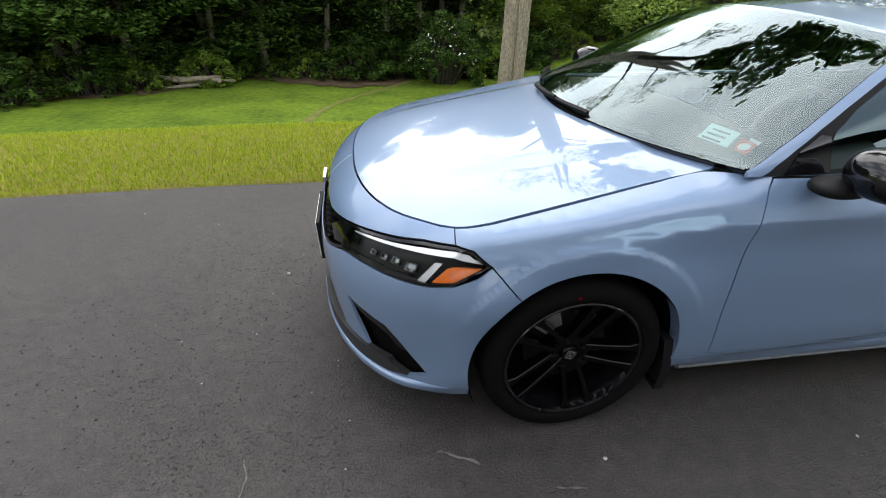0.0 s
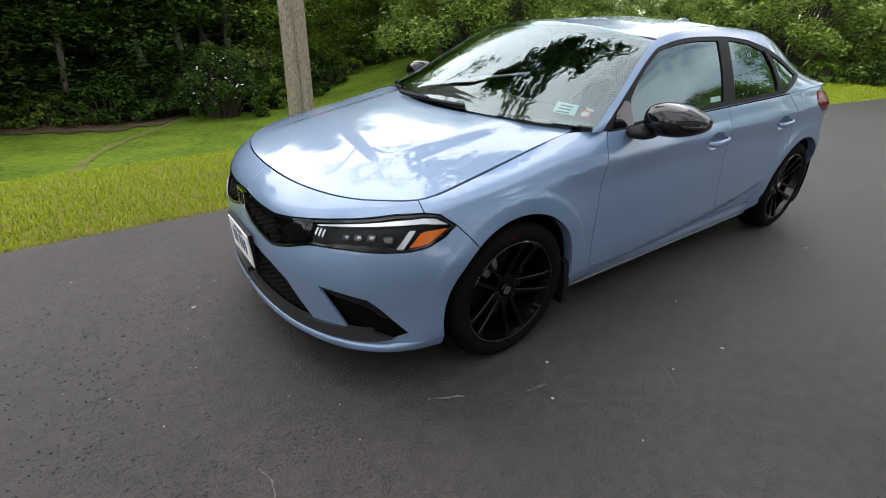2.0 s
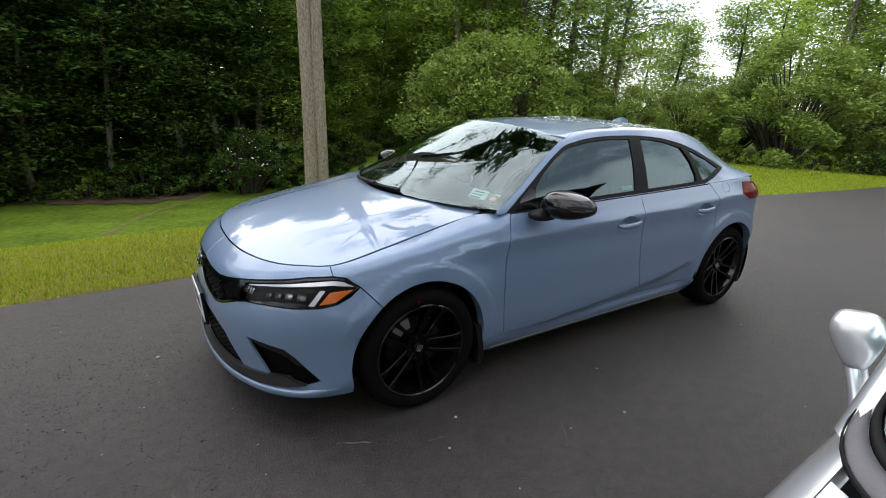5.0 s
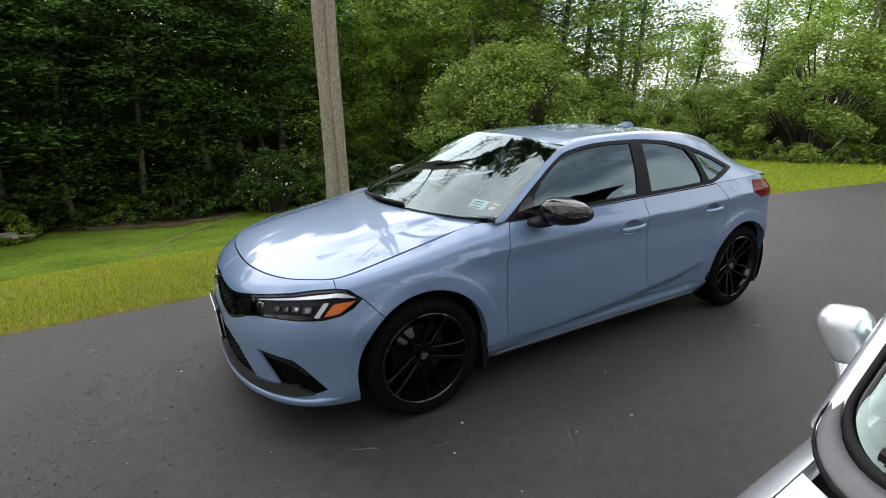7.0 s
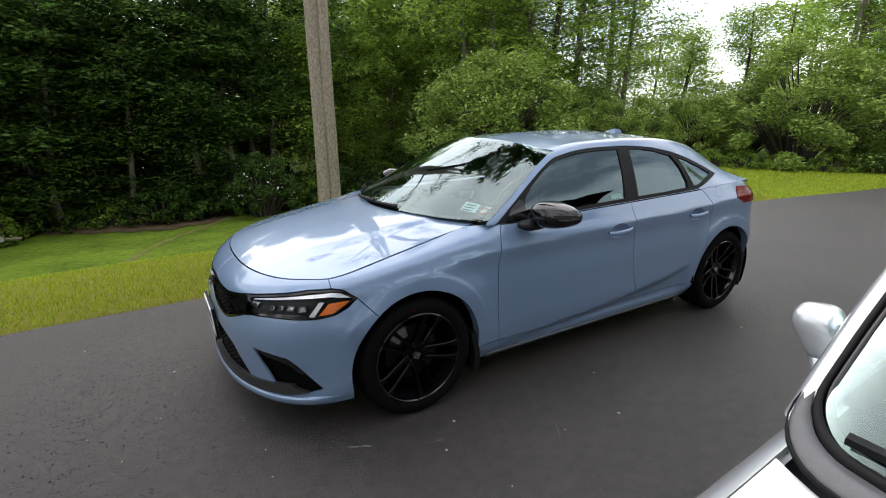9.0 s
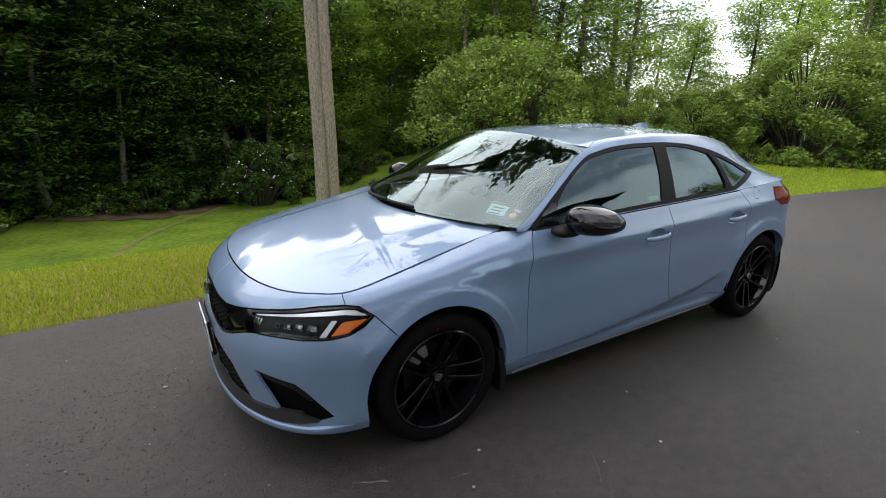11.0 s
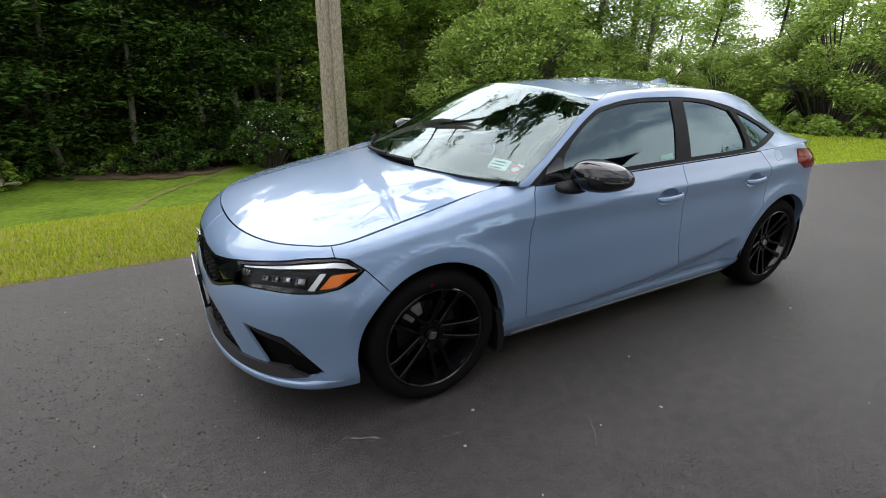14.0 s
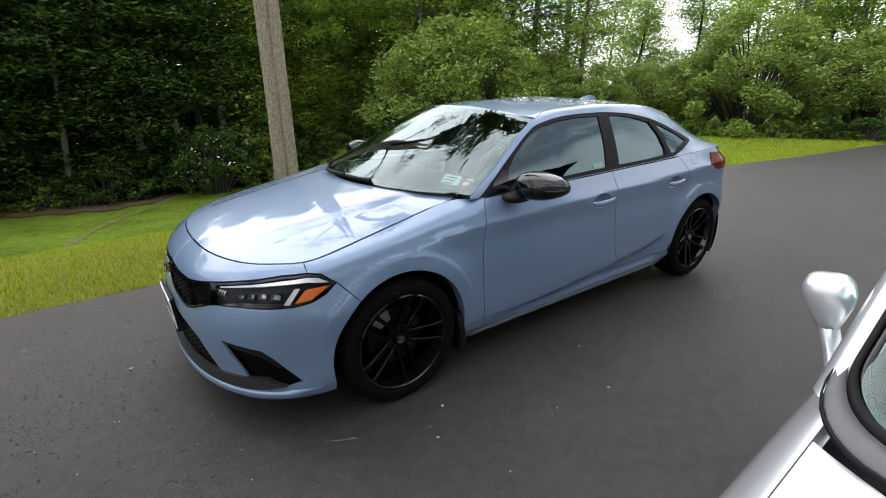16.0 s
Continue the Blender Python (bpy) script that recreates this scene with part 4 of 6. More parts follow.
# the lone tree behind the car: two grown-together stems, a low limb that reaches over the drive
def lone_tree(x, y):
    root = thing("lone_tree", "tall lawn tree of two fused grey-barked stems", "tree", pose(x, y, float(ground_z(x, y))))
    r2, rnd = random.Random(3), np.random.default_rng(3)
    for k, (dx, dy, r, dr) in enumerate(((-0.132, 0.0, 0.168, 0.0), (0.132, -0.03, 0.157, 1.2))):
        v, f = [], []
        zs = np.r_[np.linspace(-0.4, 6.5, 84), np.linspace(6.7, 12.5, 24)]
        pts = [(dx * (1 - 0.012 * z) + 0.02 * math.sin(0.8 * z + dr), dy + 0.02 * math.sin(0.6 * z + 2 * dr), z) for z in zs]
        sides = 96
        for i, z in enumerate(zs):
            rr = r * (1.0 - 0.020 * max(z, 0)) * (1 - 0.90 * float(step(8.0, 12.5, z))) * (1 + 0.35 * math.exp(-3 * (z + 0.4)))
            for q in range(sides):
                a = 2 * math.pi * q / sides
                furrow = abs(math.sin(13 * a + 1.9 * math.sin(2.7 * z + dr) + 1.5 * math.sin(7.3 * z + 4 * a))) ** 0.45
                g = rr * (0.82 + 0.20 * furrow + r2.uniform(-0.03, 0.03))
                v.append((pts[i][0] + g * math.cos(a), pts[i][1] + g * math.sin(a), z))
        for i in range(len(zs) - 1):
            for q in range(sides):
                e = (q + 1) % sides
                f.append((i * sides + q, i * sides + e, (i + 1) * sides + e, (i + 1) * sides + q))
        mesh_object("stem", v, f, BARK, root)
    ox, oy = -1.04, -3.2      # the long limb carries the leafy end out over the drive
    limbs = [((0.0, 0, 7.4), (ox + 0.25, oy - 1.2, 6.6), (ox + 0.30, oy - 4.0, 6.25), 0.10), ((ox + 0.3, oy - 2.9, 5.95), (ox + 0.6, oy - 3.7, 6.5), (ox + 0.9, oy - 4.5, 6.9), 0.045), ((ox + 0.27, oy - 2.0, 6.5), (ox - 0.1, oy - 2.7, 6.1), (ox - 0.1, oy - 3.5, 6.7), 0.035),
             ((0, 0, 7.2), (-0.9, -0.2, 8.0), (-1.9, -0.5, 8.6), 0.06), ((0, 0, 7.6), (0.9, 0.3, 8.5), (1.9, 0.2, 9.3), 0.06), ((0, 0, 9.0), (-0.7, 0.4, 10.2), (-1.2, 0.6, 11.2), 0.05)]
    v, f = [], []
    for a, b, c, r in limbs:
        tube(v, f, [a, b, c], [r, r * 0.7, r * 0.25], 7)
    centres, sizes = [], []
    clumps = [((0.30, -3.95, 6.05), 0.62), ((0.60, -4.25, 6.45), 0.66), ((0.90, -4.65, 6.95), 0.55), ((0.05, -3.55, 5.65), 0.42), ((0.00, -3.85, 6.65), 0.45), ((0.55, -4.65, 6.05), 0.48), ((0.30, -4.35, 5.55), 0.36), ((1.05, -4.15, 7.15), 0.45), ((-0.10, -3.15, 5.75), 0.25), ((0.70, -3.65, 6.25), 0.4),
              ((-1.9, 0.5, 8.7), 0.8), ((1.9, 0.2, 9.4), 0.8), ((-1.2, 0.6, 11.2), 0.9), ((0.4, 0.1, 12.2), 0.9)]
    clumps = [((c[0] + ox, c[1] + oy, c[2]) if c[1] < 0 else c, r) for c, r in clumps]      # the low ones hang on the long limb
    for c, r in clumps:
        for _ in range(9):
            tw = Vector(c) + Vector((r2.uniform(-1, 1), r2.uniform(-1, 1), r2.uniform(-0.7, 0.7))) * r
            tube(v, f, [c, tw], [0.012, 0.004], 4)
            m = 30
            centres.append(np.array(tw) + rnd.normal(size=(m, 3)) * r * 0.20)
            sizes.append(rnd.uniform(0.09, 0.17, m))
    mesh_object("limbs", v, f, BARK_DARK, root)
    me = leaves_mesh("crown", np.concatenate(centres), np.concatenate(sizes), rnd)
    me.materials.append(LEAF_SHADED)
    new("crown", me).parent = root
    return root


lone_tree(2.84, 9.3)


# bare earth with dead leaves along the foot of the woods
LITTER = mat("leaf_litter", (0.105, 0.072, 0.040), 0.95, vary=0.5, scale=2.5, tint=(0.19, 0.14, 0.085), bump=0.8, bump_scale=30, spec=0.1)
v, f = [], []
rl = random.Random(12)
xs = np.arange(-14, 5.2, 0.35)
for x in xs:
    y0 = edge_y(x) - 0.45 - 0.9 * float(step(-4.0, -2.8, x) - step(0.2, 1.2, x)) + 0.35 * math.sin(1.3 * x) + rl.uniform(-0.25, 0.25)
    for y in np.linspace(y0, edge_y(x) + 6, 7):
        v.append((x, y, float(ground_z(x, y)) - 0.008))
f = [(7 * i + k, 7 * i + 7 + k, 7 * i + 8 + k, 7 * i + 1 + k) for i in range(len(xs) - 1) for k in range(6)]
tagged(mesh_object("forest_floor", v, f, LITTER), "brown earth and dead leaves under the trees", "ground", kind="structure")

# a shrub in white flower beside the lone tree's foot, at the edge of the woods
FLOWER = mat("white_petal", (0.75, 0.76, 0.72), 0.6, vary=0.1, scale=30)


def flowering_shrub(x, y, size, seed):
    root = shrub("flowering_shrub", "green shrub dotted with small white flowers", 2.2, 1.15, 9000, 0.085, LEAF_SHADED if seed == 41 else LEAF_MID, seed, stems=7)
    rnd = np.random.default_rng(seed)
    p = rnd.normal(size=(260, 3)) * (1, 1, 0.8)
    p[:, 2] = np.abs(p[:, 2])
    p = p / np.linalg.norm(p, axis=1)[:, None] * (1.1, 1.1, 1.9) * rnd.uniform(0.85, 1.05, (260, 1))
    me = leaves_mesh("flowers", p[p[:, 2] > 0.5], rnd.uniform(0.05, 0.095, (p[:, 2] > 0.5).sum()), rnd)
    me.materials.append(FLOWER)
    ob = tagged(new("flowers", me), kind="stuff")
    ob.parent = root
    put(root, x, y, 0, size, 0.05)
    return root


flowering_shrub(1.85, 12.9, 1.0, 41)
flowering_shrub(18.4, 3.0, 0.95, 42)


# ---- wheels, lamps and fittings of the blue-grey car ----
def lathe(profile, sides=56):
    """A ring about the y axis from (radius, y) points."""
    bm = bmesh.new()
    rings = [[bm.verts.new((r * math.cos(2 * math.pi * s / sides), y, r * math.sin(2 * math.pi * s / sides))) for s in range(sides)] for r, y in profile]
    for a, b in zip(rings, rings[1:]):
        for s in range(sides):
            q = (s + 1) % sides
            bm.faces.new((a[s], a[q], b[q], b[s]))
    return bm


def block(bm, pts):
    """A closed solid of quad rings: each ring is four points."""
    rings = [[bm.verts.new(p) for p in ring] for ring in pts]
    for a, b in zip(rings, rings[1:]):
        for s in range(4):
            q = (s + 1) % 4
            bm.faces.new((a[s], a[q], b[q], b[s]))
    bm.faces.new(rings[0][::-1])
    bm.faces.new(rings[-1])
    return bm


def wheel(parent, x, y, side, turn):
    """A wheel whose outer face looks towards -y; side -1 turns it round."""
    root = new("wheel")
    root.parent = parent
    root.matrix_local = pose(x, y, WHEEL_R, 0, 0, 0 if side > 0 else 180) @ pose(0, 0, 0, 0, turn, 0)
    R = WHEEL_R
    tyre = [(0.236, -0.085), (0.242, -0.100), (0.252, -0.108), (0.275, -0.114), (0.295, -0.110), (0.309, -0.100), (0.318, -0.084), (R, -0.066), (R, -0.058), (R - 0.006, -0.056), (R - 0.006, -0.046), (R, -0.044), (R, -0.006), (R - 0.007, -0.003), (R - 0.007, 0.010), (R, 0.013), (R, 0.052), (R - 0.006, 0.055), (R - 0.006, 0.064), (R, 0.067), (0.316, 0.088), (0.29, 0.112), (0.25, 0.108), (0.236, 0.09)]
    part("tyre", lathe(tyre, 72), RUBBER, root, "low-profile black tyre")
    rim = [(0.243, -0.098), (0.2445, -0.105), (0.240, -0.108), (0.233, -0.104), (0.229, -0.088), (0.222, -0.07), (0.216, -0.02), (0.212, 0.06), (0.228, 0.10)]
    part("rim", lathe(rim, 72), GLOSS_BLACK, root, "gloss black rim barrel")
    disc = [(0.055, -0.010), (0.150, -0.012), (0.152, -0.002), (0.150, 0.008), (0.05, 0.008)]
    part("brake_disc", lathe(disc, 48), STEEL_DIM, root)
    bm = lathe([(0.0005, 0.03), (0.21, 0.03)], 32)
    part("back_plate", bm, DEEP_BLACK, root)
    bm = bmesh.new()
    for a0 in (128, 140, 152):
        a = [radians(a0), radians(a0 + 12)]
        block(bm, [[(rr * math.cos(q), yy, rr * math.sin(q)) for rr, yy in ((0.105, -0.03), (0.165, -0.03), (0.165, 0.02), (0.105, 0.02))] for q in a])
    part("caliper", bm, STEEL, root, "bare metal brake caliper")
    for k in range(5):
        base = radians(72 * k + 90)
        for s in (-1, 1):
            bm = bmesh.new()
            rings = []
            for r, off, wd, yf, yb in ((0.030, 0.020, 0.016, -0.060, -0.025), (0.072, 0.026, 0.0110, -0.068, -0.030), (0.120, 0.031, 0.0095, -0.078, -0.034), (0.170, 0.036, 0.0095, -0.089, -0.038), (0.200, 0.039, 0.0110, -0.096, -0.042), (0.218, 0.044, 0.0170, -0.101, -0.05), (0.233, 0.047, 0.0190, -0.102, -0.05)):
                c = off * s
                q = [(r, c - wd + 0.0028, yf), (r, c + wd - 0.0028, yf + 0.002), (r, c + wd, yf + 0.0055), (r, c + wd * 0.9, yb), (r, c - wd * 0.9, yb), (r, c - wd, yf + 0.0035)]
                rings.append([(u * math.cos(base) - v * math.sin(base), yy, u * math.sin(base) + v * math.cos(base)) for u, v, yy in q])
            vs = [[bm.verts.new(p) for p in ring] for ring in rings]
            for a, b in zip(vs, vs[1:]):
                for i in range(6):
                    bm.faces.new((a[i], a[(i + 1) % 6], b[(i + 1) % 6], b[i]))
            bm.faces.new(vs[0])
            bm.faces.new(vs[-1][::-1])
            part("spoke", bm, WHEEL_BLACK, root, sharp=25)
    hubp = [(0.0005, -0.070), (0.028, -0.070), (0.031, -0.066), (0.032, -0.058), (0.060, -0.064), (0.070, -0.060), (0.074, -0.03), (0.0005, -0.03)]
    part("hub", lathe(hubp, 40), WHEEL_BLACK, root)
    bm = bmesh.new()
    for a, b in (((-0.016, 0.014), (0.016, 0.014)), ((0.016, 0.014), (0.013, -0.015)), ((0.013, -0.015), (-0.013, -0.015)), ((-0.013, -0.015), (-0.016, 0.014)), ((-0.006, 0.012), (-0.005, -0.013)), ((0.006, 0.012), (0.005, -0.013)), ((-0.006, 0.0), (0.006, 0.0))):
        d = Vector((b[0] - a[0], 0, b[1] - a[1])).normalized()
        nrm = Vector((-d.z, 0, d.x)) * 0.0018
        A_, B_ = Vector((a[0], 0, a[1])), Vector((b[0], 0, b[1]))
        block(bm, [[A_ + nrm + Vector((0, -0.0735, 0)), A_ - nrm + Vector((0, -0.0735, 0)), A_ - nrm + Vector((0, -0.069, 0)), A_ + nrm + Vector((0, -0.069, 0))], [B_ + nrm + Vector((0, -0.0735, 0)), B_ - nrm + Vector((0, -0.0735, 0)), B_ - nrm + Vector((0, -0.069, 0)), B_ + nrm + Vector((0, -0.069, 0))]])
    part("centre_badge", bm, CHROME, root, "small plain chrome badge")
    for k in range(5):
        a = radians(72 * k + 54)
        bm = bmesh.new()
        bmesh.ops.create_cone(bm, cap_ends=True, segments=6, radius1=0.010, radius2=0.009, depth=0.02, matrix=Matrix.Translation((0.054 * math.cos(a), -0.060, 0.054 * math.sin(a))) @ Matrix.Rotation(radians(90), 4, "X"))
        part("wheel_nut", bm, GLOSS_BLACK, root)
    bm = bmesh.new()
    bmesh.ops.create_cone(bm, cap_ends=True, segments=12, radius1=0.006, radius2=0.006, depth=0.001, matrix=Matrix.Translation((-0.13, -0.1135, 0.240)) @ Matrix.Rotation(radians(90), 4, "X"))
    part("paint_dot", bm, RED_LENS, root, "red paint dot on the tyre")
    return root


for ax in AXLES:
    wheel(civic, ax, -0.780, 1, 22 if ax == 0 else 40)
    wheel(civic, ax, 0.775, -1, 30)
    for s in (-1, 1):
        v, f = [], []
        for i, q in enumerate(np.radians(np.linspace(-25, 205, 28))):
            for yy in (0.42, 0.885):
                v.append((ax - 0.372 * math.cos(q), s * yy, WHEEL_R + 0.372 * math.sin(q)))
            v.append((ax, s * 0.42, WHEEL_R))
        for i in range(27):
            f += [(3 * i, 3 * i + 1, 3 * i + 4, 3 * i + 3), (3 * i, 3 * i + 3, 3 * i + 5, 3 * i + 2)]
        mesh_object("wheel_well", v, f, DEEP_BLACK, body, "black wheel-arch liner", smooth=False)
# lip of each arch, rolled inwards
for ax in AXLES:
    for s in (-1, 1):
        bm = bmesh.new()
        prev = None
        for q in np.radians(np.linspace(-8, 188, 50)):
            p0 = band_raw(np.array([[ax - ARCH_R * math.cos(q), max(0.21, WHEEL_R + ARCH_R * math.sin(q))]]))[0]
            ring = [bm.verts.new((p0[0], s * -(p0[1] + d), p0[2])) for d in (0.001, 0.05)]
            if prev:
                bm.faces.new((prev[0], prev[1], ring[1], ring[0]))
            prev = ring
        part("arch_lip", bm, PAINT, body)
# mud flaps
for x0, x1, z0, z1 in ((0.318, 0.372, 0.15, 0.38), (3.02, 3.075, 0.15, 0.42)):
    for s in (-1, 1):
        bm = bmesh.new()
        rings = []
        for t in np.linspace(0, 1, 8):
            z = z0 + (z1 - z0) * t
            x = (x0 + x1) / 2 - 0.02 * (1 - t) + 0.028 * math.cos(2.5 * (t - 0.2)) * (1 if x0 < 1 else -0.2)
            yo, yi = -0.888 + 0.006 * t, -0.80
            rings.append([(x - 0.012, s * yo * -1, z), (x + 0.022, s * yo * -1, z), (x + 0.022, s * yi * -1, z), (x - 0.012, s * yi * -1, z)])
        block(bm, rings)
        part("mud_flap", bm, MATT_BLACK, civic, "black plastic mud flap")

# headlamps
LAMP_GREY = mat("dim_reflector", (0.30, 0.31, 0.32), 0.14, 1.0, vary=0.5, scale=90)
LAMP = LAMP_TOP + LAMP_LOW
for s in (1, -1):
    lamp = new("headlamp")
    lamp.parent = civic
    tagged(lamp, "slim black headlamp with white light guide and amber reflector")

    def piece(name, poly, material, lift, flange=0.008, holes=(), size=0.018, label=""):
        v, f, n = sheet(poly, list(holes), size, band, flange, lift)
        m = np.array((1, s, 1))
        if s < 0:
            f = [tuple(reversed(q)) for q in f]
        return mesh_object(name, v * m, f, material, lamp, label, n * m)

    piece("housing", shrink(LAMP, 0.002), MATT_BLACK, -0.030, 0)
    piece("bezel", shrink(LAMP, 0.003), GLOSS_BLACK, -0.002, 0.03, [shrink(LAMP, 0.010)])
    piece("light_guide", [(-0.905, 0.689), (-0.80, 0.706), (-0.666, 0.723), (-0.55, 0.737), (-0.44, 0.746), (-0.392, 0.742), (-0.345, 0.718), (-0.385, 0.722), (-0.44, 0.729), (-0.50, 0.726), (-0.60, 0.719), (-0.70, 0.710), (-0.80, 0.699), (-0.90, 0.686)], LAMP_WHITE, -0.010, 0.012)
    piece("light_bar", [(-0.478, 0.706), (-0.503, 0.707), (-0.556, 0.643), (-0.530, 0.640)], LAMP_WHITE, -0.011, 0.012)
    piece("reflector", [(-0.343, 0.706), (-0.44, 0.701), (-0.459, 0.696), (-0.507, 0.646), (-0.43, 0.655), (-0.38, 0.682)], AMBER, -0.009, 0.012, label="amber side reflector")
    for k, (u, z, r) in enumerate(((-0.590, 0.674, 0.019), (-0.655, 0.676, 0.015), (-0.712, 0.673, 0.013), (-0.765, 0.669, 0.012))):
        box = [(u - r * 1.35, z - r * 0.8), (u + r * 1.1, z - r * 0.8), (u + r * 1.35, z + r * 0.8), (u - r * 1.1, z + r * 0.8)]
        piece("projector_frame", rounded(box, 0.006), GLOSS_BLACK, -0.016, 0.012, [rounded(shrink(box, 0.005), 0.004)], 0.012)
        piece("projector_lens", rounded(shrink(box, 0.005), 0.004), LENS_GLASS, -0.018, 0.004, (), 0.012)
        piece("projector_bowl", rounded(shrink(box, 0.0055), 0.004), LAMP_GREY, -0.024, 0.002, (), 0.012)
    for k in range(4):
        u = -0.865 - 0.018 * k
        piece("louvre", [(u, 0.652), (u - 0.010, 0.652), (u - 0.004, 0.680), (u + 0.006, 0.680)], LAMP_GREY, -0.014, 0.01, (), 0.02)
    piece("lower_fin", [(-0.53, 0.640), (-0.60, 0.637), (-0.75, 0.634), (-0.88, 0.625), (-0.75, 0.645), (-0.60, 0.650)], GLOSS_BLACK, -0.012, 0.01)
    piece("cover", shrink(LAMP, 0.004), LENS_GLASS, -0.001, 0, label="clear headlamp cover")

# grille, lower grille and chin
GRILLE = GRILLE_TOP + GRILLE_LOW
panel("grille_back", shrink(GRILLE, 0.001), [], 0.03, band, DEEP_BLACK, civic, flange=0, lift=-0.032, both=True)
panel("grille_rim", shrink(GRILLE, 0.002), [shrink(GRILLE, 0.010)], 0.03, band, GLOSS_BLACK, civic, flange=0.03, lift=-0.002, both=True)
panel("grille_wing", [(-0.955, 0.692), (-1.03, 0.672), (-1.10, 0.630), (-1.03, 0.600), (-0.955, 0.622)], [], 0.03, band, GLOSS_BLACK, civic, flange=0.03, lift=-0.006, both=True)
panel("lower_grille_back", shrink(LOW_HOLE, 0.001), [], 0.03, band, DEEP_BLACK, civic, flange=0, lift=-0.032, both=True)
panel("chin_trim", [(MID, 0.284), (-1.02, 0.285), (-0.93, 0.290), (-0.80, 0.294), (-0.72, 0.297), (-0.655, 0.300), (-0.640, 0.285), (-0.575, 0.266), (-0.655, 0.252), (-0.80, 0.244), (-1.02, 0.240), (MID, 0.240)], [], 0.018, band, mat("satin_charcoal_trim", (0.020, 0.020, 0.021), 0.42, vary=0.15, scale=60, spec=0.4), civic, "satin charcoal chin trim", flange=0.025, lift=0.014, both=True)
# body-colour splitter under the chin: a proud strip with a ledge
for s in (1, -1):
    v, f = [], []
    us = np.linspace(-0.43, MID, 60)
    for u in us:
        for z, lift in ((0.243, -0.004), (0.236, 0.012), (0.232, 0.016), (0.214, 0.017), (0.206, 0.012), (0.204, -0.03)):
            p, n = band(np.array([[u, z]]))
            k = lift * float(step(-0.43, -0.62, u)) if lift > 0 else lift
            v.append((p[0] + n[0] * (k + 0.0015)) * np.array((1, s, 1)))
    f = [(6 * i + k, 6 * i + k + 1, 6 * i + 7 + k, 6 * i + 6 + k) for i in range(59) for k in range(5)]
    mesh_object("front_lip", v, f, PAINT, body, "blue-grey splitter lip")
panel("vent_brow", [(-0.865, 0.452), (-0.77, 0.443), (-0.675, 0.429), (-0.628, 0.394), (-0.585, 0.350), (-0.62, 0.356), (-0.665, 0.395), (-0.72, 0.413), (-0.80, 0.427)], [], 0.02, band, GLOSS_BLACK, civic, flange=0.03, lift=-0.003, both=True)


def mesh_grille(name, poly, cell, lift):
    """Hexagonal cells with thin walls, cut to an outline."""
    poly = np.asarray(poly, float)
    v, f = [], []
    lo, hi = poly.min(0), poly.max(0)
    row, z = 0, lo[1]
    while z < hi[1]:
        u = lo[0] + (cell * 0.75 if row % 2 else 0)
        while u < hi[0]:
            ring = np.array([(u + cell * 0.5 * k * math.cos(a), z + cell * 0.36 * k * math.sin(a)) for k in (1.0, 0.78) for a in np.radians(np.arange(0, 360, 60))])
            if inside(poly, ring).all():
                for s in (1, -1):
                    p, n = band(ring)
                    k0 = len(v)
                    v += [tuple(q * (1, s, 1)) for q in np.r_[p + n * lift, p + n * (lift - 0.015)]]
                    for i in range(6):
                        j = (i + 1) % 6
                        f += [(k0 + i, k0 + j, k0 + 6 + j, k0 + 6 + i), (k0 + 6 + i, k0 + 6 + j, k0 + 18 + j, k0 + 18 + i)]
            u += cell * 1.5
        row += 1
        z += cell * 0.36
    tagged(mesh_object(name, v, f, MATT_BLACK, civic, "black honeycomb grille mesh", smooth=False), kind="stuff")


mesh_grille("grille_mesh", shrink([p for p in GRILLE_TOP[2:]] + GRILLE_LOW[:5], 0.008), 0.034, -0.012)
mesh_grille("lower_grille_mesh", shrink([(MID, 0.49), (-1.283, 0.48), (-1.16, 0.456), (-1.06, 0.418), (-0.99, 0.345), (-0.94, 0.280), (MID, 0.268)], 0.006), 0.034, -0.014)
# nose badge: a plain chrome ring
bm = bmesh.new()
for a, b in (((-0.05, 0.036), (0.05, 0.036)), ((0.05, 0.036), (0.04, -0.036)), ((0.04, -0.036), (-0.04, -0.036)), ((-0.04, -0.036), (-0.05, 0.036))):
    A_, B_ = Vector((0, a[0], a[1])), Vector((0, b[0], b[1]))
    d = (B_ - A_).normalized()
    nrm = Vector((0, -d.z, d.y)) * 0.006
    block(bm, [[P + nrm + Vector((-0.006, 0, 0)), P - nrm + Vector((-0.006, 0, 0)), P - nrm + Vector((0.006, 0, 0)), P + nrm + Vector((0.006, 0, 0))] for P in (A_ - d * 0.005, B_ + d * 0.005)])
badge = part("nose_badge", bm, CHROME, civic, "plain chrome badge frame")
badge.location = (-0.835, 0, 0.642)

# number plate with plain bars
plate = new("number_plate")
plate.parent = civic
plate.matrix_local = pose(-0.874, -0.01, 0.445, 0, -4, 0)


def flat_box(bm, x0, x1, y0, y1, z0, z1):
    return block(bm, [[(x0, y0, z), (x1, y0, z), (x1, y1, z), (x0, y1, z)] for z in (z0, z1)])


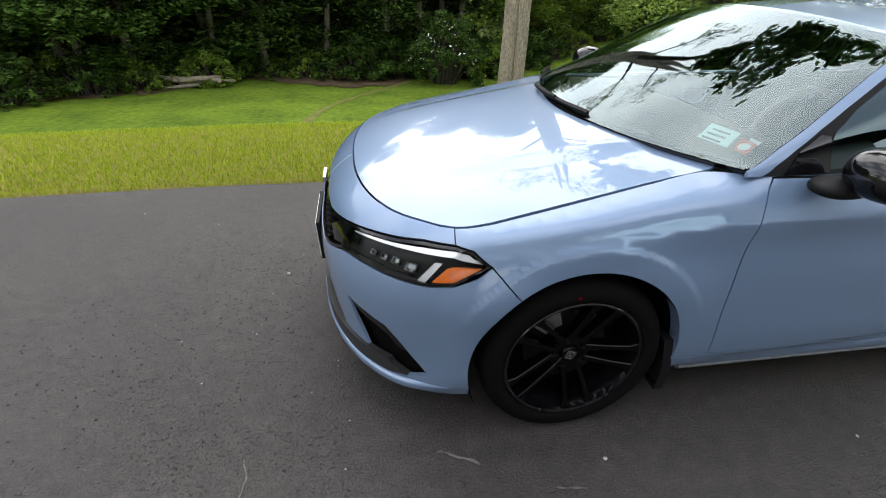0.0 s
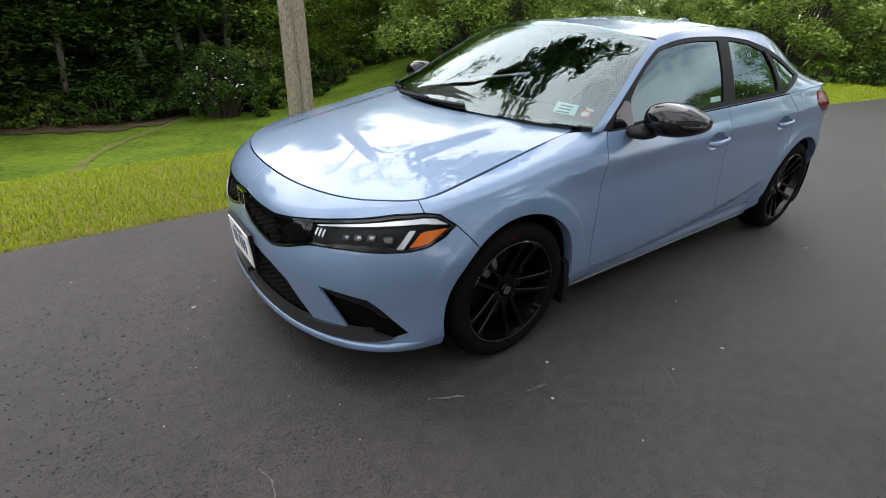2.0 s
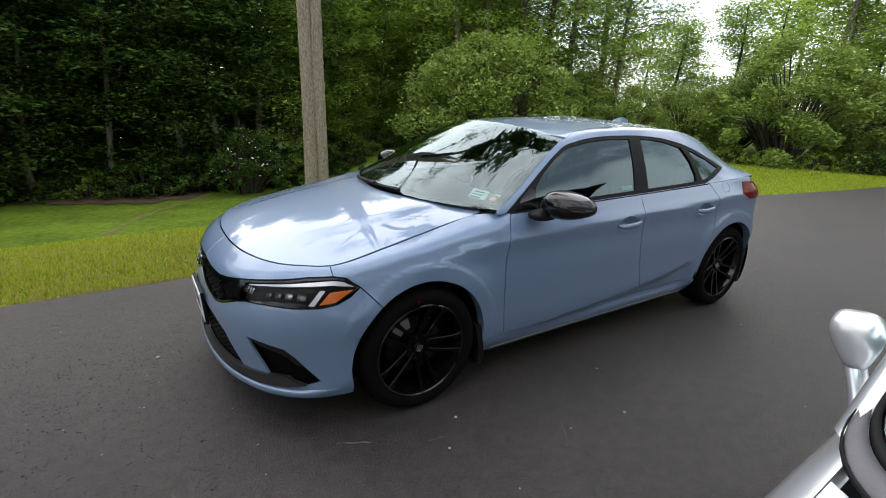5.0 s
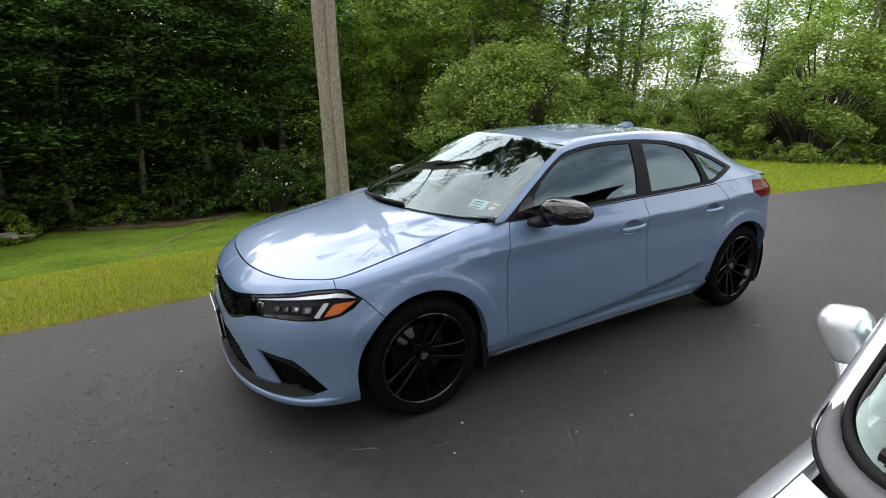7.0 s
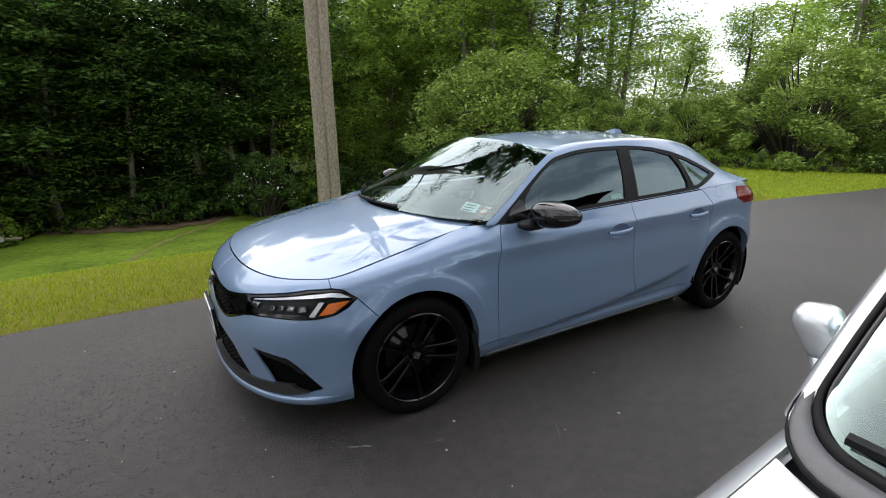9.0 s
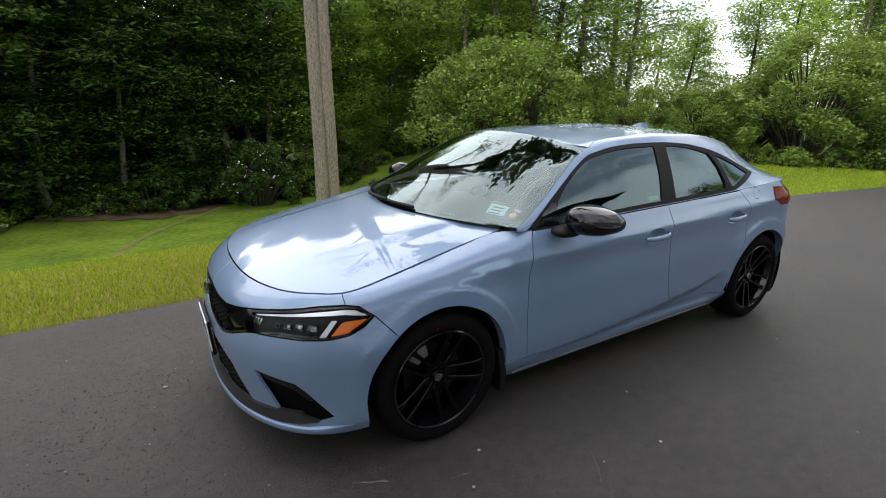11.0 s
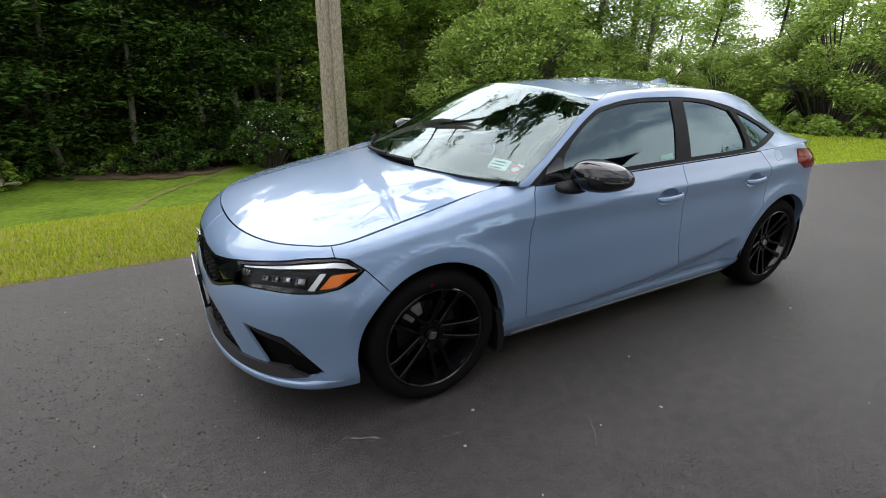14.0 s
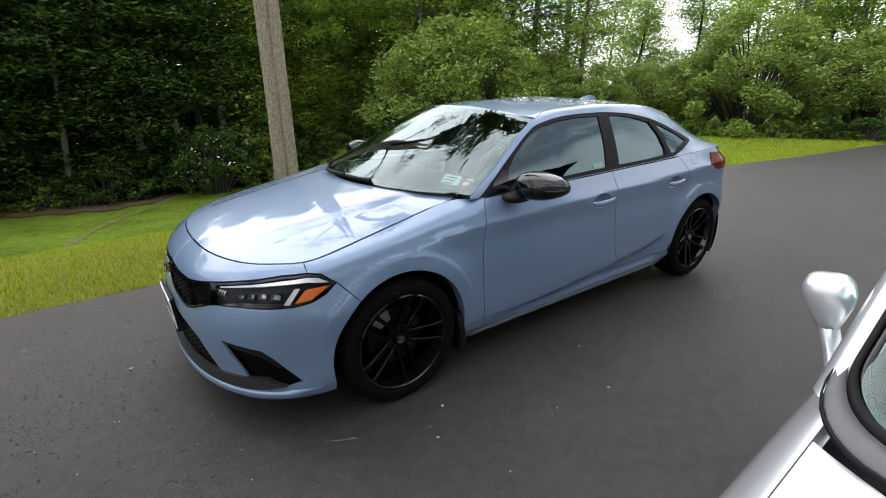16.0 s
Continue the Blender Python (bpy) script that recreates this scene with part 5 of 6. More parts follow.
part("bracket", flat_box(bmesh.new(), 0.002, 0.016, -0.165, 0.165, -0.09, 0.085), MATT_BLACK, plate, "black plate holder")
part("plate", flat_box(bmesh.new(), -0.003, 0.002, -0.152, 0.152, -0.076, 0.076), PLATE_WHITE, plate, "white number plate")
for y in (-0.095, -0.055, -0.015, 0.04, 0.08):
    part("plate_bar", flat_box(bmesh.new(), -0.0042, -0.003, y, y + 0.026, -0.035, 0.033), INK, plate)
part("plate_strip", flat_box(bmesh.new(), -0.0042, -0.003, -0.06, 0.06, 0.047, 0.062), INK, plate)

# tail lamps
panel("tail_lamp", shrink(TAIL, 0.002), [], 0.025, band, RED_LENS, civic, "red tail lamp with a pale band", lift=0.003, both=True)
panel("tail_lamp_band", [(2.835, 0.935), (2.872, 0.978), (3.0, 0.971), (3.3, 0.955), (3.3, 0.925), (3.0, 0.925)], [], 0.025, band, mat("pink_lens", (0.13, 0.004, 0.004), 0.1, spec=0.25, vary=0.1, scale=20), civic, lift=0.006, flange=0.003, both=True)


# door handles in their cups
def handle(cu, cz, half, doors, depth=0.030):
    for s, door in zip((1, -1), doors):
        m = np.array((1, s, 1))
        v, f = [], []
        rings = 6
        for k in range(rings):
            t = k / (rings - 1)
            poly = np.array([(cu + (1 - t * 0.999) * 0.0855 * half / 0.085 * math.cos(a), cz + (1 - t * 0.999) * 0.0505 * half / 0.085 * math.sin(a)) for a in np.linspace(0, 2 * math.pi, 24, endpoint=False)])
            p, n = band(poly)
            v += list((p - n * depth * math.sin(t * math.pi / 2)) * m)
        for k in range(rings - 1):
            for i in range(24):
                j = (i + 1) % 24
                f.append((24 * k + i, 24 * k + j, 24 * k + 24 + j, 24 * k + 24 + i))
        mesh_object("handle_cup", v, f, PAINT, door)
        v, f = [], []
        ts = np.linspace(-1, 1, 15)
        for t in ts:
            p, n = band(np.array([[cu + t * half * 1.25, cz + 0.006 * t + 0.004]]))
            p, n = p[0], n[0]
            out = 0.008 + 0.030 * (1 - abs(t) ** 4)
            hh = 0.0155 * (1 - 0.35 * abs(t) ** 6)
            for a in np.linspace(0, 2 * math.pi, 10, endpoint=False):
                v.append((p + n * (out + 0.009 * math.cos(a)) + np.array((0, 0, hh * math.sin(a)))) * m)
        for i in range(len(ts) - 1):
            for a in range(10):
                b = (a + 1) % 10
                f.append((10 * i + a, 10 * i + b, 10 * i + 10 + b, 10 * i + 10 + a))
        f += [tuple(range(10)), tuple(range(10 * (len(ts) - 1), 10 * len(ts)))]
        mesh_object("door_handle", v, f, PAINT, door, "blue-grey pull handle")


handle(1.455, 0.812, 0.085, front_doors)
handle(2.290, 0.832, 0.078, rear_doors)


# door mirrors
def egg(cx, cy, cz, rx, ry, rz, flat_x=None, power=2.6, n=28, m=16):
    """A rounded box, cut flat towards +x if wished."""
    bm = bmesh.new()
    sg = lambda c, p: math.copysign(abs(c) ** (2 / p), c)
    rows = []
    for i in range(m + 1):
        ph = -math.pi / 2 + math.pi * i / m
        rows.append([bm.verts.new((min(cx + rx * sg(math.cos(ph), power) * sg(math.cos(t), power), 9 if flat_x is None else flat_x), cy + ry * sg(math.cos(ph), power) * sg(math.sin(t), power), cz + rz * sg(math.sin(ph), power))) for t in np.linspace(0, 2 * math.pi, n, endpoint=False)])
    for a, b in zip(rows, rows[1:]):
        for s in range(n):
            q = (s + 1) % n
            bm.faces.new((a[s], a[q], b[q], b[s]))
    bmesh.ops.remove_doubles(bm, verts=bm.verts, dist=1e-5)
    return bm


for s in (1, -1):
    mirror = new("door_mirror")
    mirror.parent = civic
    tagged(mirror, "gloss black door mirror")
    bm = egg(0, 0, 0, 0.105, 0.125, 0.076, 0.048, 2.5)
    for vert in bm.verts:      # narrower and lower towards its outer end, swept back
        k = (-vert.co.y + 0.125) / 0.25
        vert.co.z *= 1 - 0.38 * k ** 2.2
        vert.co.z -= 0.006 * k
        vert.co.x += 0.055 * k ** 1.6
    bmesh.ops.transform(bm, matrix=Matrix.Diagonal((1, s, 1, 1)) @ Matrix.Translation((0.745, -1.015, 1.012)), verts=bm.verts)
    part("housing", bm, GLOSS_BLACK, mirror, sharp=50)
    bm = egg(0.700, -0.905 * s, 0.945, 0.085, 0.060, 0.028, None, 2.4)
    part("foot", bm, MATT_BLACK, mirror, sharp=60)
    bm = bmesh.new()
    block(bm, [[(0.66, -0.87 * s, 0.935), (0.745, -0.87 * s, 0.945), (0.745, -0.90 * s, 0.945), (0.66, -0.90 * s, 0.935)], [(0.70, -0.93 * s, 0.985), (0.76, -0.93 * s, 0.985), (0.76, -0.96 * s, 0.975), (0.70, -0.96 * s, 0.975)]])
    part("stalk", bm, MATT_BLACK, mirror)
    v, f, n = sheet(w([(0.575, 0.1), (0.735, 0.1), (0.735, 1.9), (0.70, 2.3), (0.63, 1.9)]), [], 0.03, cab, 0.004, 0.002)
    mesh_object("corner_trim", v * np.array((1, s, 1)), f if s > 0 else [tuple(reversed(q)) for q in f], GLOSS_BLACK, mirror, "", n * np.array((1, s, 1)))

# roof fin, cowl, wipers
bm = bmesh.new()
rings = []
for t in np.linspace(0, 1, 9):
    x = 2.27 + 0.20 * t
    h = 0.072 * math.sin(math.pi * min(1, 0.12 + t * 0.70)) ** 0.8 * (t ** 0.6)
    wd = 0.024 * (1 - 0.45 * t)
    zb = float(roof_mid(x)) - 0.006
    rings.append([(x, -wd, zb), (x, wd, zb), (x + 0.015 * t, wd * 0.25, zb + h), (x + 0.015 * t, -wd * 0.25, zb + h)])
block(bm, rings)
part("roof_fin", bm, PAINT, civic, "blue-grey shark-fin aerial")
v, f = [], []
ys = np.linspace(-0.74, 0.74, 31)
for y in ys:
    sc = screen_raw(np.array([[y * 0.945, 0.0]]))[0]
    hx = cowl_x(y)
    hz = float(hood_z(np.array([hx]), np.array([y]))[0])
    v += [(hx - 0.02, y, hz - 0.020), (hx + 0.03, y, hz - 0.022), (max(sc[0], hx) + 0.03, y, sc[2] - 0.006), (max(sc[0], hx) + 0.10, y, sc[2] - 0.02)]
for i in range(30):
    for k in range(3):
        f.append((4 * i + k, 4 * i + k + 1, 4 * i + 5 + k, 4 * i + 4 + k))
mesh_object("cowl", v, f, MATT_BLACK, civic, "black cowl panel under the windscreen")


def wiper(b0, a0, b1, a1):
    root = new("wiper")
    root.parent = civic
    bm = bmesh.new()
    rings, blade = [], []
    for t in np.linspace(0, 1, 14):
        p, n = screen(np.array([[b0 + (b1 - b0) * t, a0 + (a1 - a0) * t]]))
        p, n = Vector(p[0]), Vector(n[0])
        up = Vector((0.5, 0, 0.5)).normalized()
        wd = 0.012 * (1 - 0.5 * t)
        rings.append([p + n * 0.016 - up * wd, p + n * 0.016 + up * wd, p + n * 0.026 + up * wd * 0.6, p + n * 0.026 - up * wd * 0.6])
        blade.append([p + n * 0.002 - up * 0.004, p + n * 0.002 + up * 0.004, p + n * 0.017 + up * 0.006, p + n * 0.017 - up * 0.006])
    block(bm, rings[:8])
    part("arm", bm, MATT_BLACK, root)
    bm = bmesh.new()
    block(bm, blade)
    part("blade", bm, MATT_BLACK, root)


wiper(0.30, -0.012, -0.20, 0.022)
wiper(0.66, 0.006, 0.36, 0.016)


# paper stickers inside the glass
def on_screen(name, pts, material, lift, label, parent=civic, surface=None):
    v, f, n = sheet(pts, [], 0.03, surface or screen, 0.0008, lift)
    return mesh_object(name, v, f, material, parent, label, n)


on_screen("inspection_sticker", [(-0.525, 0.195), (-0.605, 0.186), (-0.615, 0.100), (-0.537, 0.112)], STICKER_TEAL, -0.005, "pale teal paper sticker behind the windscreen")
for k in range(3):
    a = 0.172 - 0.024 * k
    on_screen("sticker_bar", [(-0.543, a), (-0.590, a - 0.004), (-0.592, a - 0.012), (-0.545, a - 0.008)], INK, -0.0042, "")
on_screen("round_sticker", [(-0.618, 0.166), (-0.655, 0.152), (-0.662, 0.090), (-0.628, 0.102)], STICKER_RED, -0.005, "orange-red paper sticker with a white disc")
on_screen("sticker_disc", [(-0.641 + 0.0125 * math.cos(a), 0.126 + 0.020 * math.sin(a)) for a in np.linspace(0, 2 * math.pi, 16, endpoint=False)], PLATE_WHITE, -0.0042, "")
on_screen("sticker_tab", [(-0.632, 0.178), (-0.664, 0.166), (-0.668, 0.148), (-0.636, 0.160)], PLATE_WHITE, -0.0045, "")
on_screen("serial_strip", [(-0.36, 0.050), (-0.43, 0.050), (-0.43, 0.058), (-0.36, 0.058)], STEEL, -0.012, "")
v, f, n = sheet(w([(1.44, 0.30), (1.545, 0.30), (1.548, 0.52), (1.443, 0.52)]), [], 0.03, cab, 0.0008, -0.0072)
mesh_object("door_window_sticker", v, f, STICKER_GREEN, civic, "small green and white sticker in the door window", n)

# interior behind the glass
bm = bmesh.new()
rings = []
for y in np.linspace(-0.70, 0.70, 15):
    k = (y / 0.7) ** 2
    rings.append([(0.34 + 0.16 * k, y, 0.90), (0.36 + 0.16 * k, y, 0.955), (0.80, y, 0.965 - 0.02 * k), (0.95, y, 0.82)])
block(bm, rings)
part("dashboard", bm, TRIM_DARK, civic, "dark grey dashboard")
wheel_v, wheel_f = [], []
for i in range(36):
    a = 2 * math.pi * i / 36
    c = Vector((0, math.cos(a), math.sin(a)))
    for j in range(8):
        b = 2 * math.pi * j / 8
        wheel_v.append(c * (0.185 + 0.014 * math.cos(b)) + Vector((0.014 * math.sin(b), 0, 0)))
for i in range(36):
    for j in range(8):
        wheel_f.append((8 * i + j, 8 * i + (j + 1) % 8, 8 * ((i + 1) % 36) + (j + 1) % 8, 8 * ((i + 1) % 36) + j))
steer = mesh_object("steering_wheel", wheel_v, wheel_f, TRIM_DARK, civic, "black steering wheel")
steer.matrix_local = pose(1.02, -0.37, 0.93, 0, 24, 0)


def seat(x, y):
    root = new("seat")
    root.parent = civic
    tagged(root, "black cloth seat with headrest")
    part("cushion", egg(x, y, 0.56, 0.26, 0.25, 0.11, None, 3.2), SEAT_CLOTH, root, sharp=60)
    bm = egg(0, 0, 0, 0.09, 0.24, 0.34, None, 3.2)
    bmesh.ops.transform(bm, matrix=pose(x + 0.27, y, 0.85, 0, 14, 0), verts=bm.verts)
    part("backrest", bm, SEAT_CLOTH, root, sharp=60)
    bm = egg(0, 0, 0, 0.05, 0.13, 0.085, None, 3.0)
    bmesh.ops.transform(bm, matrix=pose(x + 0.37, y, 1.215, 0, 12, 0), verts=bm.verts)
    part("headrest", bm, SEAT_CLOTH, root, sharp=60)


for y in (-0.37, 0.37):
    seat(1.22, y)
    seat(2.02, y)
bm = egg(0.90, 0, 1.285, 0.02, 0.11, 0.033, None, 3.0)
part("inside_mirror", bm, TRIM_DARK, civic)
bm = bmesh.new()
block(bm, [[(0.5, -0.80, z), (2.9, -0.80, z), (2.9, 0.80, z), (0.5, 0.80, z)] for z in (0.30, 0.34)])
part("cabin_floor", bm, TRIM_DARK, civic)
bm = bmesh.new()
block(bm, [[(-0.60, -0.60, z), (3.0, -0.66, z), (3.0, 0.66, z), (-0.60, 0.60, z)] for z in (0.165, 0.215)])
# unseen wider, lower slab added to block light passing beneath the car
block(bm, [[(0.42, -0.80, z), (2.30, -0.80, z), (2.30, 0.80, z), (0.42, 0.80, z)] for z in (0.155, 0.185)])
part("undertray", bm, DEEP_BLACK, civic)


# ---- the silver car beside the camera: only its hood, wing, mirror and windscreen come into view ----
SC_Y, SC_HALF = -3.19, 0.88
silver = thing("sports_car", "low silver sports car parked beside the blue-grey hatchback", "car")
sc_crest = curve1([(-1.45, 0.50), (-1.30, 0.575), (-1.0, 0.635), (-0.6, 0.672), (-0.26, 0.695), (0.03, 0.715), (0.38, 0.752), (0.8, 0.785), (1.5, 0.80), (2.3, 0.80), (2.7, 0.74)])
sc_wide = curve1([(-1.45, 0.50), (-1.38, 0.70), (-1.2, 0.86), (-0.9, 0.95), (-0.4, 0.99), (0.2, 1.0), (2.2, 1.0), (2.5, 0.93), (2.7, 0.72)])
SECT = [(0.93, 0.0, 0.20), (0.985, 0.34, 0.0), (1.0, 0.66, 0.0), (0.978, 0.80, 0.0), (0.943, 0.90, 0.0), (0.908, 0.965, 0.0), (0.885, 0.995, 0.0), (0.87, 1.003, 0.0)]


def sc_side(x, k):
    a, b, _ = SECT[k]
    return (x, SC_HALF * a * float(sc_wide(x)), 0.17 + (float(sc_crest(x)) - 0.17) * b)


def sc_hood_z(x, y):
    q = abs(y) / (SC_HALF * 0.87 * float(sc_wide(x)))
    bulge = 0.022 * math.exp(-((q - 0.78) / 0.16) ** 2) * -1
    return float(sc_crest(x)) * 1.0 + 0.052 * (1 - q ** 2) + bulge * 0.35


def sc_part(name, verts, faces, material, label="", smooth=True):
    return mesh_object(name, [(x, SC_Y + y, z) for x, y, z in verts], faces, material, silver, label, smooth=smooth)


def grid(nu, nv):
    return [(i * nv + j, i * nv + j + 1, (i + 1) * nv + j + 1, (i + 1) * nv + j) for i in range(nu - 1) for j in range(nv - 1)]


wing_x = np.r_[np.linspace(-1.45, 0.36, 50), np.linspace(0.40, 2.7, 50)]
for s in (1, -1):
    v = [(x, s * y, z) for x in wing_x for x, y, z in [sc_side(x, k) for k in range(8)]]
    me_f = grid(100, 8)
    sc_part("wing", v, me_f if s > 0 else [q[::-1] for q in me_f], SILVER, "silver front wing, door and rear wing")
for s in (1, -1):      # channel under the hood's shut line
    v = []
    for x in np.linspace(-1.44, 0.5, 60):
        y, z = SC_HALF * 0.8705 * float(sc_wide(x)), float(sc_crest(x))
        v += [(x, s * y, z), (x, s * (y - 0.004), z - 0.012), (x, s * (y - 0.02), z - 0.014)]
    sc_part("hood_channel", v, grid(60, 3), SILVER)
sc_cowl = lambda y: 0.16 - 0.18 * (1 - (abs(y) / 0.77) ** 2.6)
hx = np.linspace(0, 1, 36)
hy = np.linspace(-1, 1, 33)
v = []
for a in hx:
    for b in hy:
        y0 = SC_HALF * 0.8665 * b
        x = -1.44 + (sc_cowl(y0) - 0.012 + 1.44) * a
        y = y0 * float(sc_wide(x))
        v.append((x, y, sc_hood_z(x, y)))
sc_part("hood", v, grid(36, 33), SILVER, "silver hood")


def sc_glass(name, base, top, material, label, n=21, m=9, bow=0.03, lift=0.0):
    v = []
    for i in range(m):
        t = i / (m - 1)
        for j in range(n):
            b = -1 + 2 * j / (n - 1)
            p, q = base(b), top(b)
            v.append(tuple(p[k] + (q[k] - p[k]) * t for k in range(2)) + (p[2] + (q[2] - p[2]) * t + bow * math.sin(math.pi * t) + lift,))
    return sc_part(name, v, grid(m, n), material, label)


s_base = lambda b: (0.245 - 0.20 * (1 - b * b), 0.772 * b, 0.772 + 0.045 * (1 - b * b))
s_top = lambda b: (0.67 - 0.05 * (1 - b * b), 0.725 * b, 1.19 + 0.025 * (1 - b * b))
sc_glass("windscreen", s_base, s_top, SILVER_GLASS, "pale green tinted windscreen")
GREY_RUBBER = mat("grey_rubber", (0.085, 0.085, 0.092), 0.42, vary=0.2, scale=30)
border = lambda b, k: tuple(s_base(b)[i] + (s_top(b)[i] - s_base(b)[i]) * k for i in range(3))


def sc_trim_path(s):
    """Along the foot of the glass, round its lower corner and up the pillar: points and the level way outwards."""
    bk = [(0.82 * t, 0.0) for t in np.linspace(0, 1, 16)]
    bk += [(0.82 + 0.165 * math.sin(t), 0.20 - 0.20 * math.cos(t)) for t in np.linspace(0.15, math.pi / 2, 9)]
    bk += [(0.985, 0.2 + 0.8 * t) for t in np.linspace(0.1, 1, 12)]
    out = []
    for i, (bb, kk) in enumerate(bk):
        p0, p1 = bk[max(i - 1, 0)], bk[min(i + 1, len(bk) - 1)]
        tb, tk = (p1[0] - p0[0]) * 0.77, (p1[1] - p0[1]) * 0.60
        ln = math.hypot(tb, tk)
        side, down = tk / ln, tb / ln
        x, y, z = border(bb, kk)
        out.append((Vector((x, y * s, z + 0.03 * math.sin(math.pi * kk))), Vector((-down * 0.98, s * side, 0)).normalized(), down))
    return out


def sc_trim(name, material, label, a0, a1, b0, b1, high):
    """A strip round the glass from a0 to b0 outwards at the foot, narrowing to a1 and b1 on the pillar."""
    for s in (1, -1):
        v = []
        for c, o, down in sc_trim_path(s):
            lo, hi = a1 + (a0 - a1) * down, b1 + (b0 - b1) * down
            for t, lift in ((0, -0.004), (0.08, high), (0.5, high * 1.15), (0.92, high), (1, -0.004)):
                d = lo + (hi - lo) * t
                v.append(tuple(c + o * d + Vector((0, 0, lift - 0.45 * d))))
        sc_part(name, v, grid(37, 5), material, label)


sc_trim("windscreen_border", GLOSS_BLACK, "black ceramic border", -0.035, -0.020, 0.0, 0.0, 0.004)
sc_trim("windscreen_seal", MATT_BLACK, "black rubber windscreen seal", -0.002, -0.002, 0.020, 0.014, 0.011)
sc_trim("cowl", GREY_RUBBER, "grey plastic cowl panel", 0.021, 0.015, 0.084, 0.030, 0.007)
sc_trim("hood_seal", MATT_BLACK, "black rubber hood seal", 0.085, 0.031, 0.092, 0.034, 0.004)
for s in (1, -1):
    # pillar, its dark seal, and the door glass behind it
    v, f = [], []
    for t in np.linspace(0, 1, 14):
        p, q = Vector(s_base(s)), Vector(s_top(s))
        c = p.lerp(q, t) + Vector((0, 0, 0.03 * math.sin(math.pi * t)))
        o = s
        v += [c + Vector((0.0, -o * 0.005, 0.003)), c + Vector((-0.008, o * 0.012, 0.010)), c + Vector((0.008, o * 0.030, 0.010)), c + Vector((0.055, o * 0.050, -0.004)), c + Vector((0.085, o * 0.052, -0.020))]
    pf = grid(14, 5)
    sc_part("pillar", [tuple(q) for q in v], pf, SILVER, "silver windscreen pillar")
    bot = [(0.40, 0.822 * s, 0.77), (1.0, 0.825 * s, 0.80), (1.55, 0.80 * s, 0.81)]
    top = [(0.76, 0.745 * s, 1.15), (1.2, 0.70 * s, 1.18), (1.5, 0.62 * s, 1.13)]
    sc_part("door_window", bot + top, [(0, 1, 4, 3), (1, 2, 5, 4)], SIDE_GLASS, "tinted door glass")
r_prof = [(0.62, 1.215), (0.9, 1.24), (1.3, 1.22), (1.6, 1.13), (1.9, 1.0), (2.15, 0.86)]
v = []
for x, z in r_prof:
    for b in np.linspace(-1, 1, 15):
        v.append((x, 0.60 * b * (1 - 0.1 * max(0, x - 1.4)), z - 0.05 * b ** 4))
sc_part("soft_roof", v, grid(6, 15), MATT_BLACK, "black roof")
v = []
for x in np.linspace(1.5, 2.7, 12):
    for b in np.linspace(-1, 1, 15):
        v.append((x, SC_HALF * 0.87 * b * float(sc_wide(x)), float(sc_crest(x)) + 0.03 * (1 - b * b)))
sc_part("boot_lid", v, grid(12, 15), SILVER, "silver boot lid")
v = []
for x in np.linspace(0.18, 1.55, 8):
    for b in np.linspace(-1, 1, 9):
        v.append((x, 0.80 * b, 0.66 - 0.10 * step(0.6, 0.9, x)))
sc_part("interior", v, grid(8, 9), SEAT_CLOTH, "dark interior")
# its mirror on the side of the hatchback
mroot = new("door_mirror")
mroot.parent = silver
bm = egg(0, 0, 0, 0.066, 0.068, 0.098, 0.045, 3.4)
for vert in bm.verts:
    k = (vert.co.z + 0.08) / 0.16
    vert.co.y *= 0.46 + 0.60 * min(1, k * 1.5)
    vert.co.x *= 0.6 + 0.4 * min(1, k * 1.4)
    vert.co.y += 0.012 * (k - 0.5)
bmesh.ops.transform(bm, matrix=pose(0.760, -2.255, 0.830, -6, 0, 12), verts=bm.verts)
part("housing", bm, SILVER, mroot, "rounded silver mirror housing", sharp=60)
bm = bmesh.new()
rings = []
for t in np.linspace(0, 1, 7):
    c = Vector((0.715, -2.325, 0.650)).lerp(Vector((0.757, -2.267, 0.762)), t)
    r = 0.040 - 0.005 * math.sin(math.pi * t)
    rings.append([c + Vector((r * 1.25 * math.cos(a), 0.75 * r * math.sin(a), 0)) for a in np.linspace(0, 2 * math.pi, 14, endpoint=False)])
for a, b in zip(rings, rings[1:]):
    va, vb = [bm.verts.new(p) for p in a], [bm.verts.new(p) for p in b]
    for k in range(14):
        bm.faces.new((va[k], va[(k + 1) % 14], vb[(k + 1) % 14], vb[k]))
bmesh.ops.remove_doubles(bm, verts=bm.verts, dist=1e-5)
part("stalk", bm, SILVER, mroot, sharp=60)
# wiper and wheels
bm = bmesh.new()
rings = []
for t in np.linspace(0, 1, 10):
    b = 0.86 - 1.1 * t
    x, y, z = border(b, 0.035 + 0.04 * math.sin(math.pi * t))
    rings.append([(x - 0.012, SC_Y + y, z + 0.012), (x + 0.010, SC_Y + y, z + 0.020), (x + 0.010, SC_Y + y, z + 0.034), (x - 0.010, SC_Y + y, z + 0.028)])
block(bm, rings)
part("wiper", bm, MATT_BLACK, silver, "black wiper at rest")
for ax in (-0.72, 1.68):
    for s in (1, -1):
        bm = lathe([(0.0005, -0.09), (0.20, -0.10), (0.215, -0.11), (0.29, -0.11), (0.31, -0.08), (0.31, 0.08), (0.29, 0.10), (0.0005, 0.10)], 40)
        ob = part("wheel", bm, RUBBER, silver, "black tyre")
        ob.matrix_local = pose(ax, SC_Y + s * 0.73, 0.31, 0, 0, 180 if s > 0 else 0)
bm = bmesh.new()
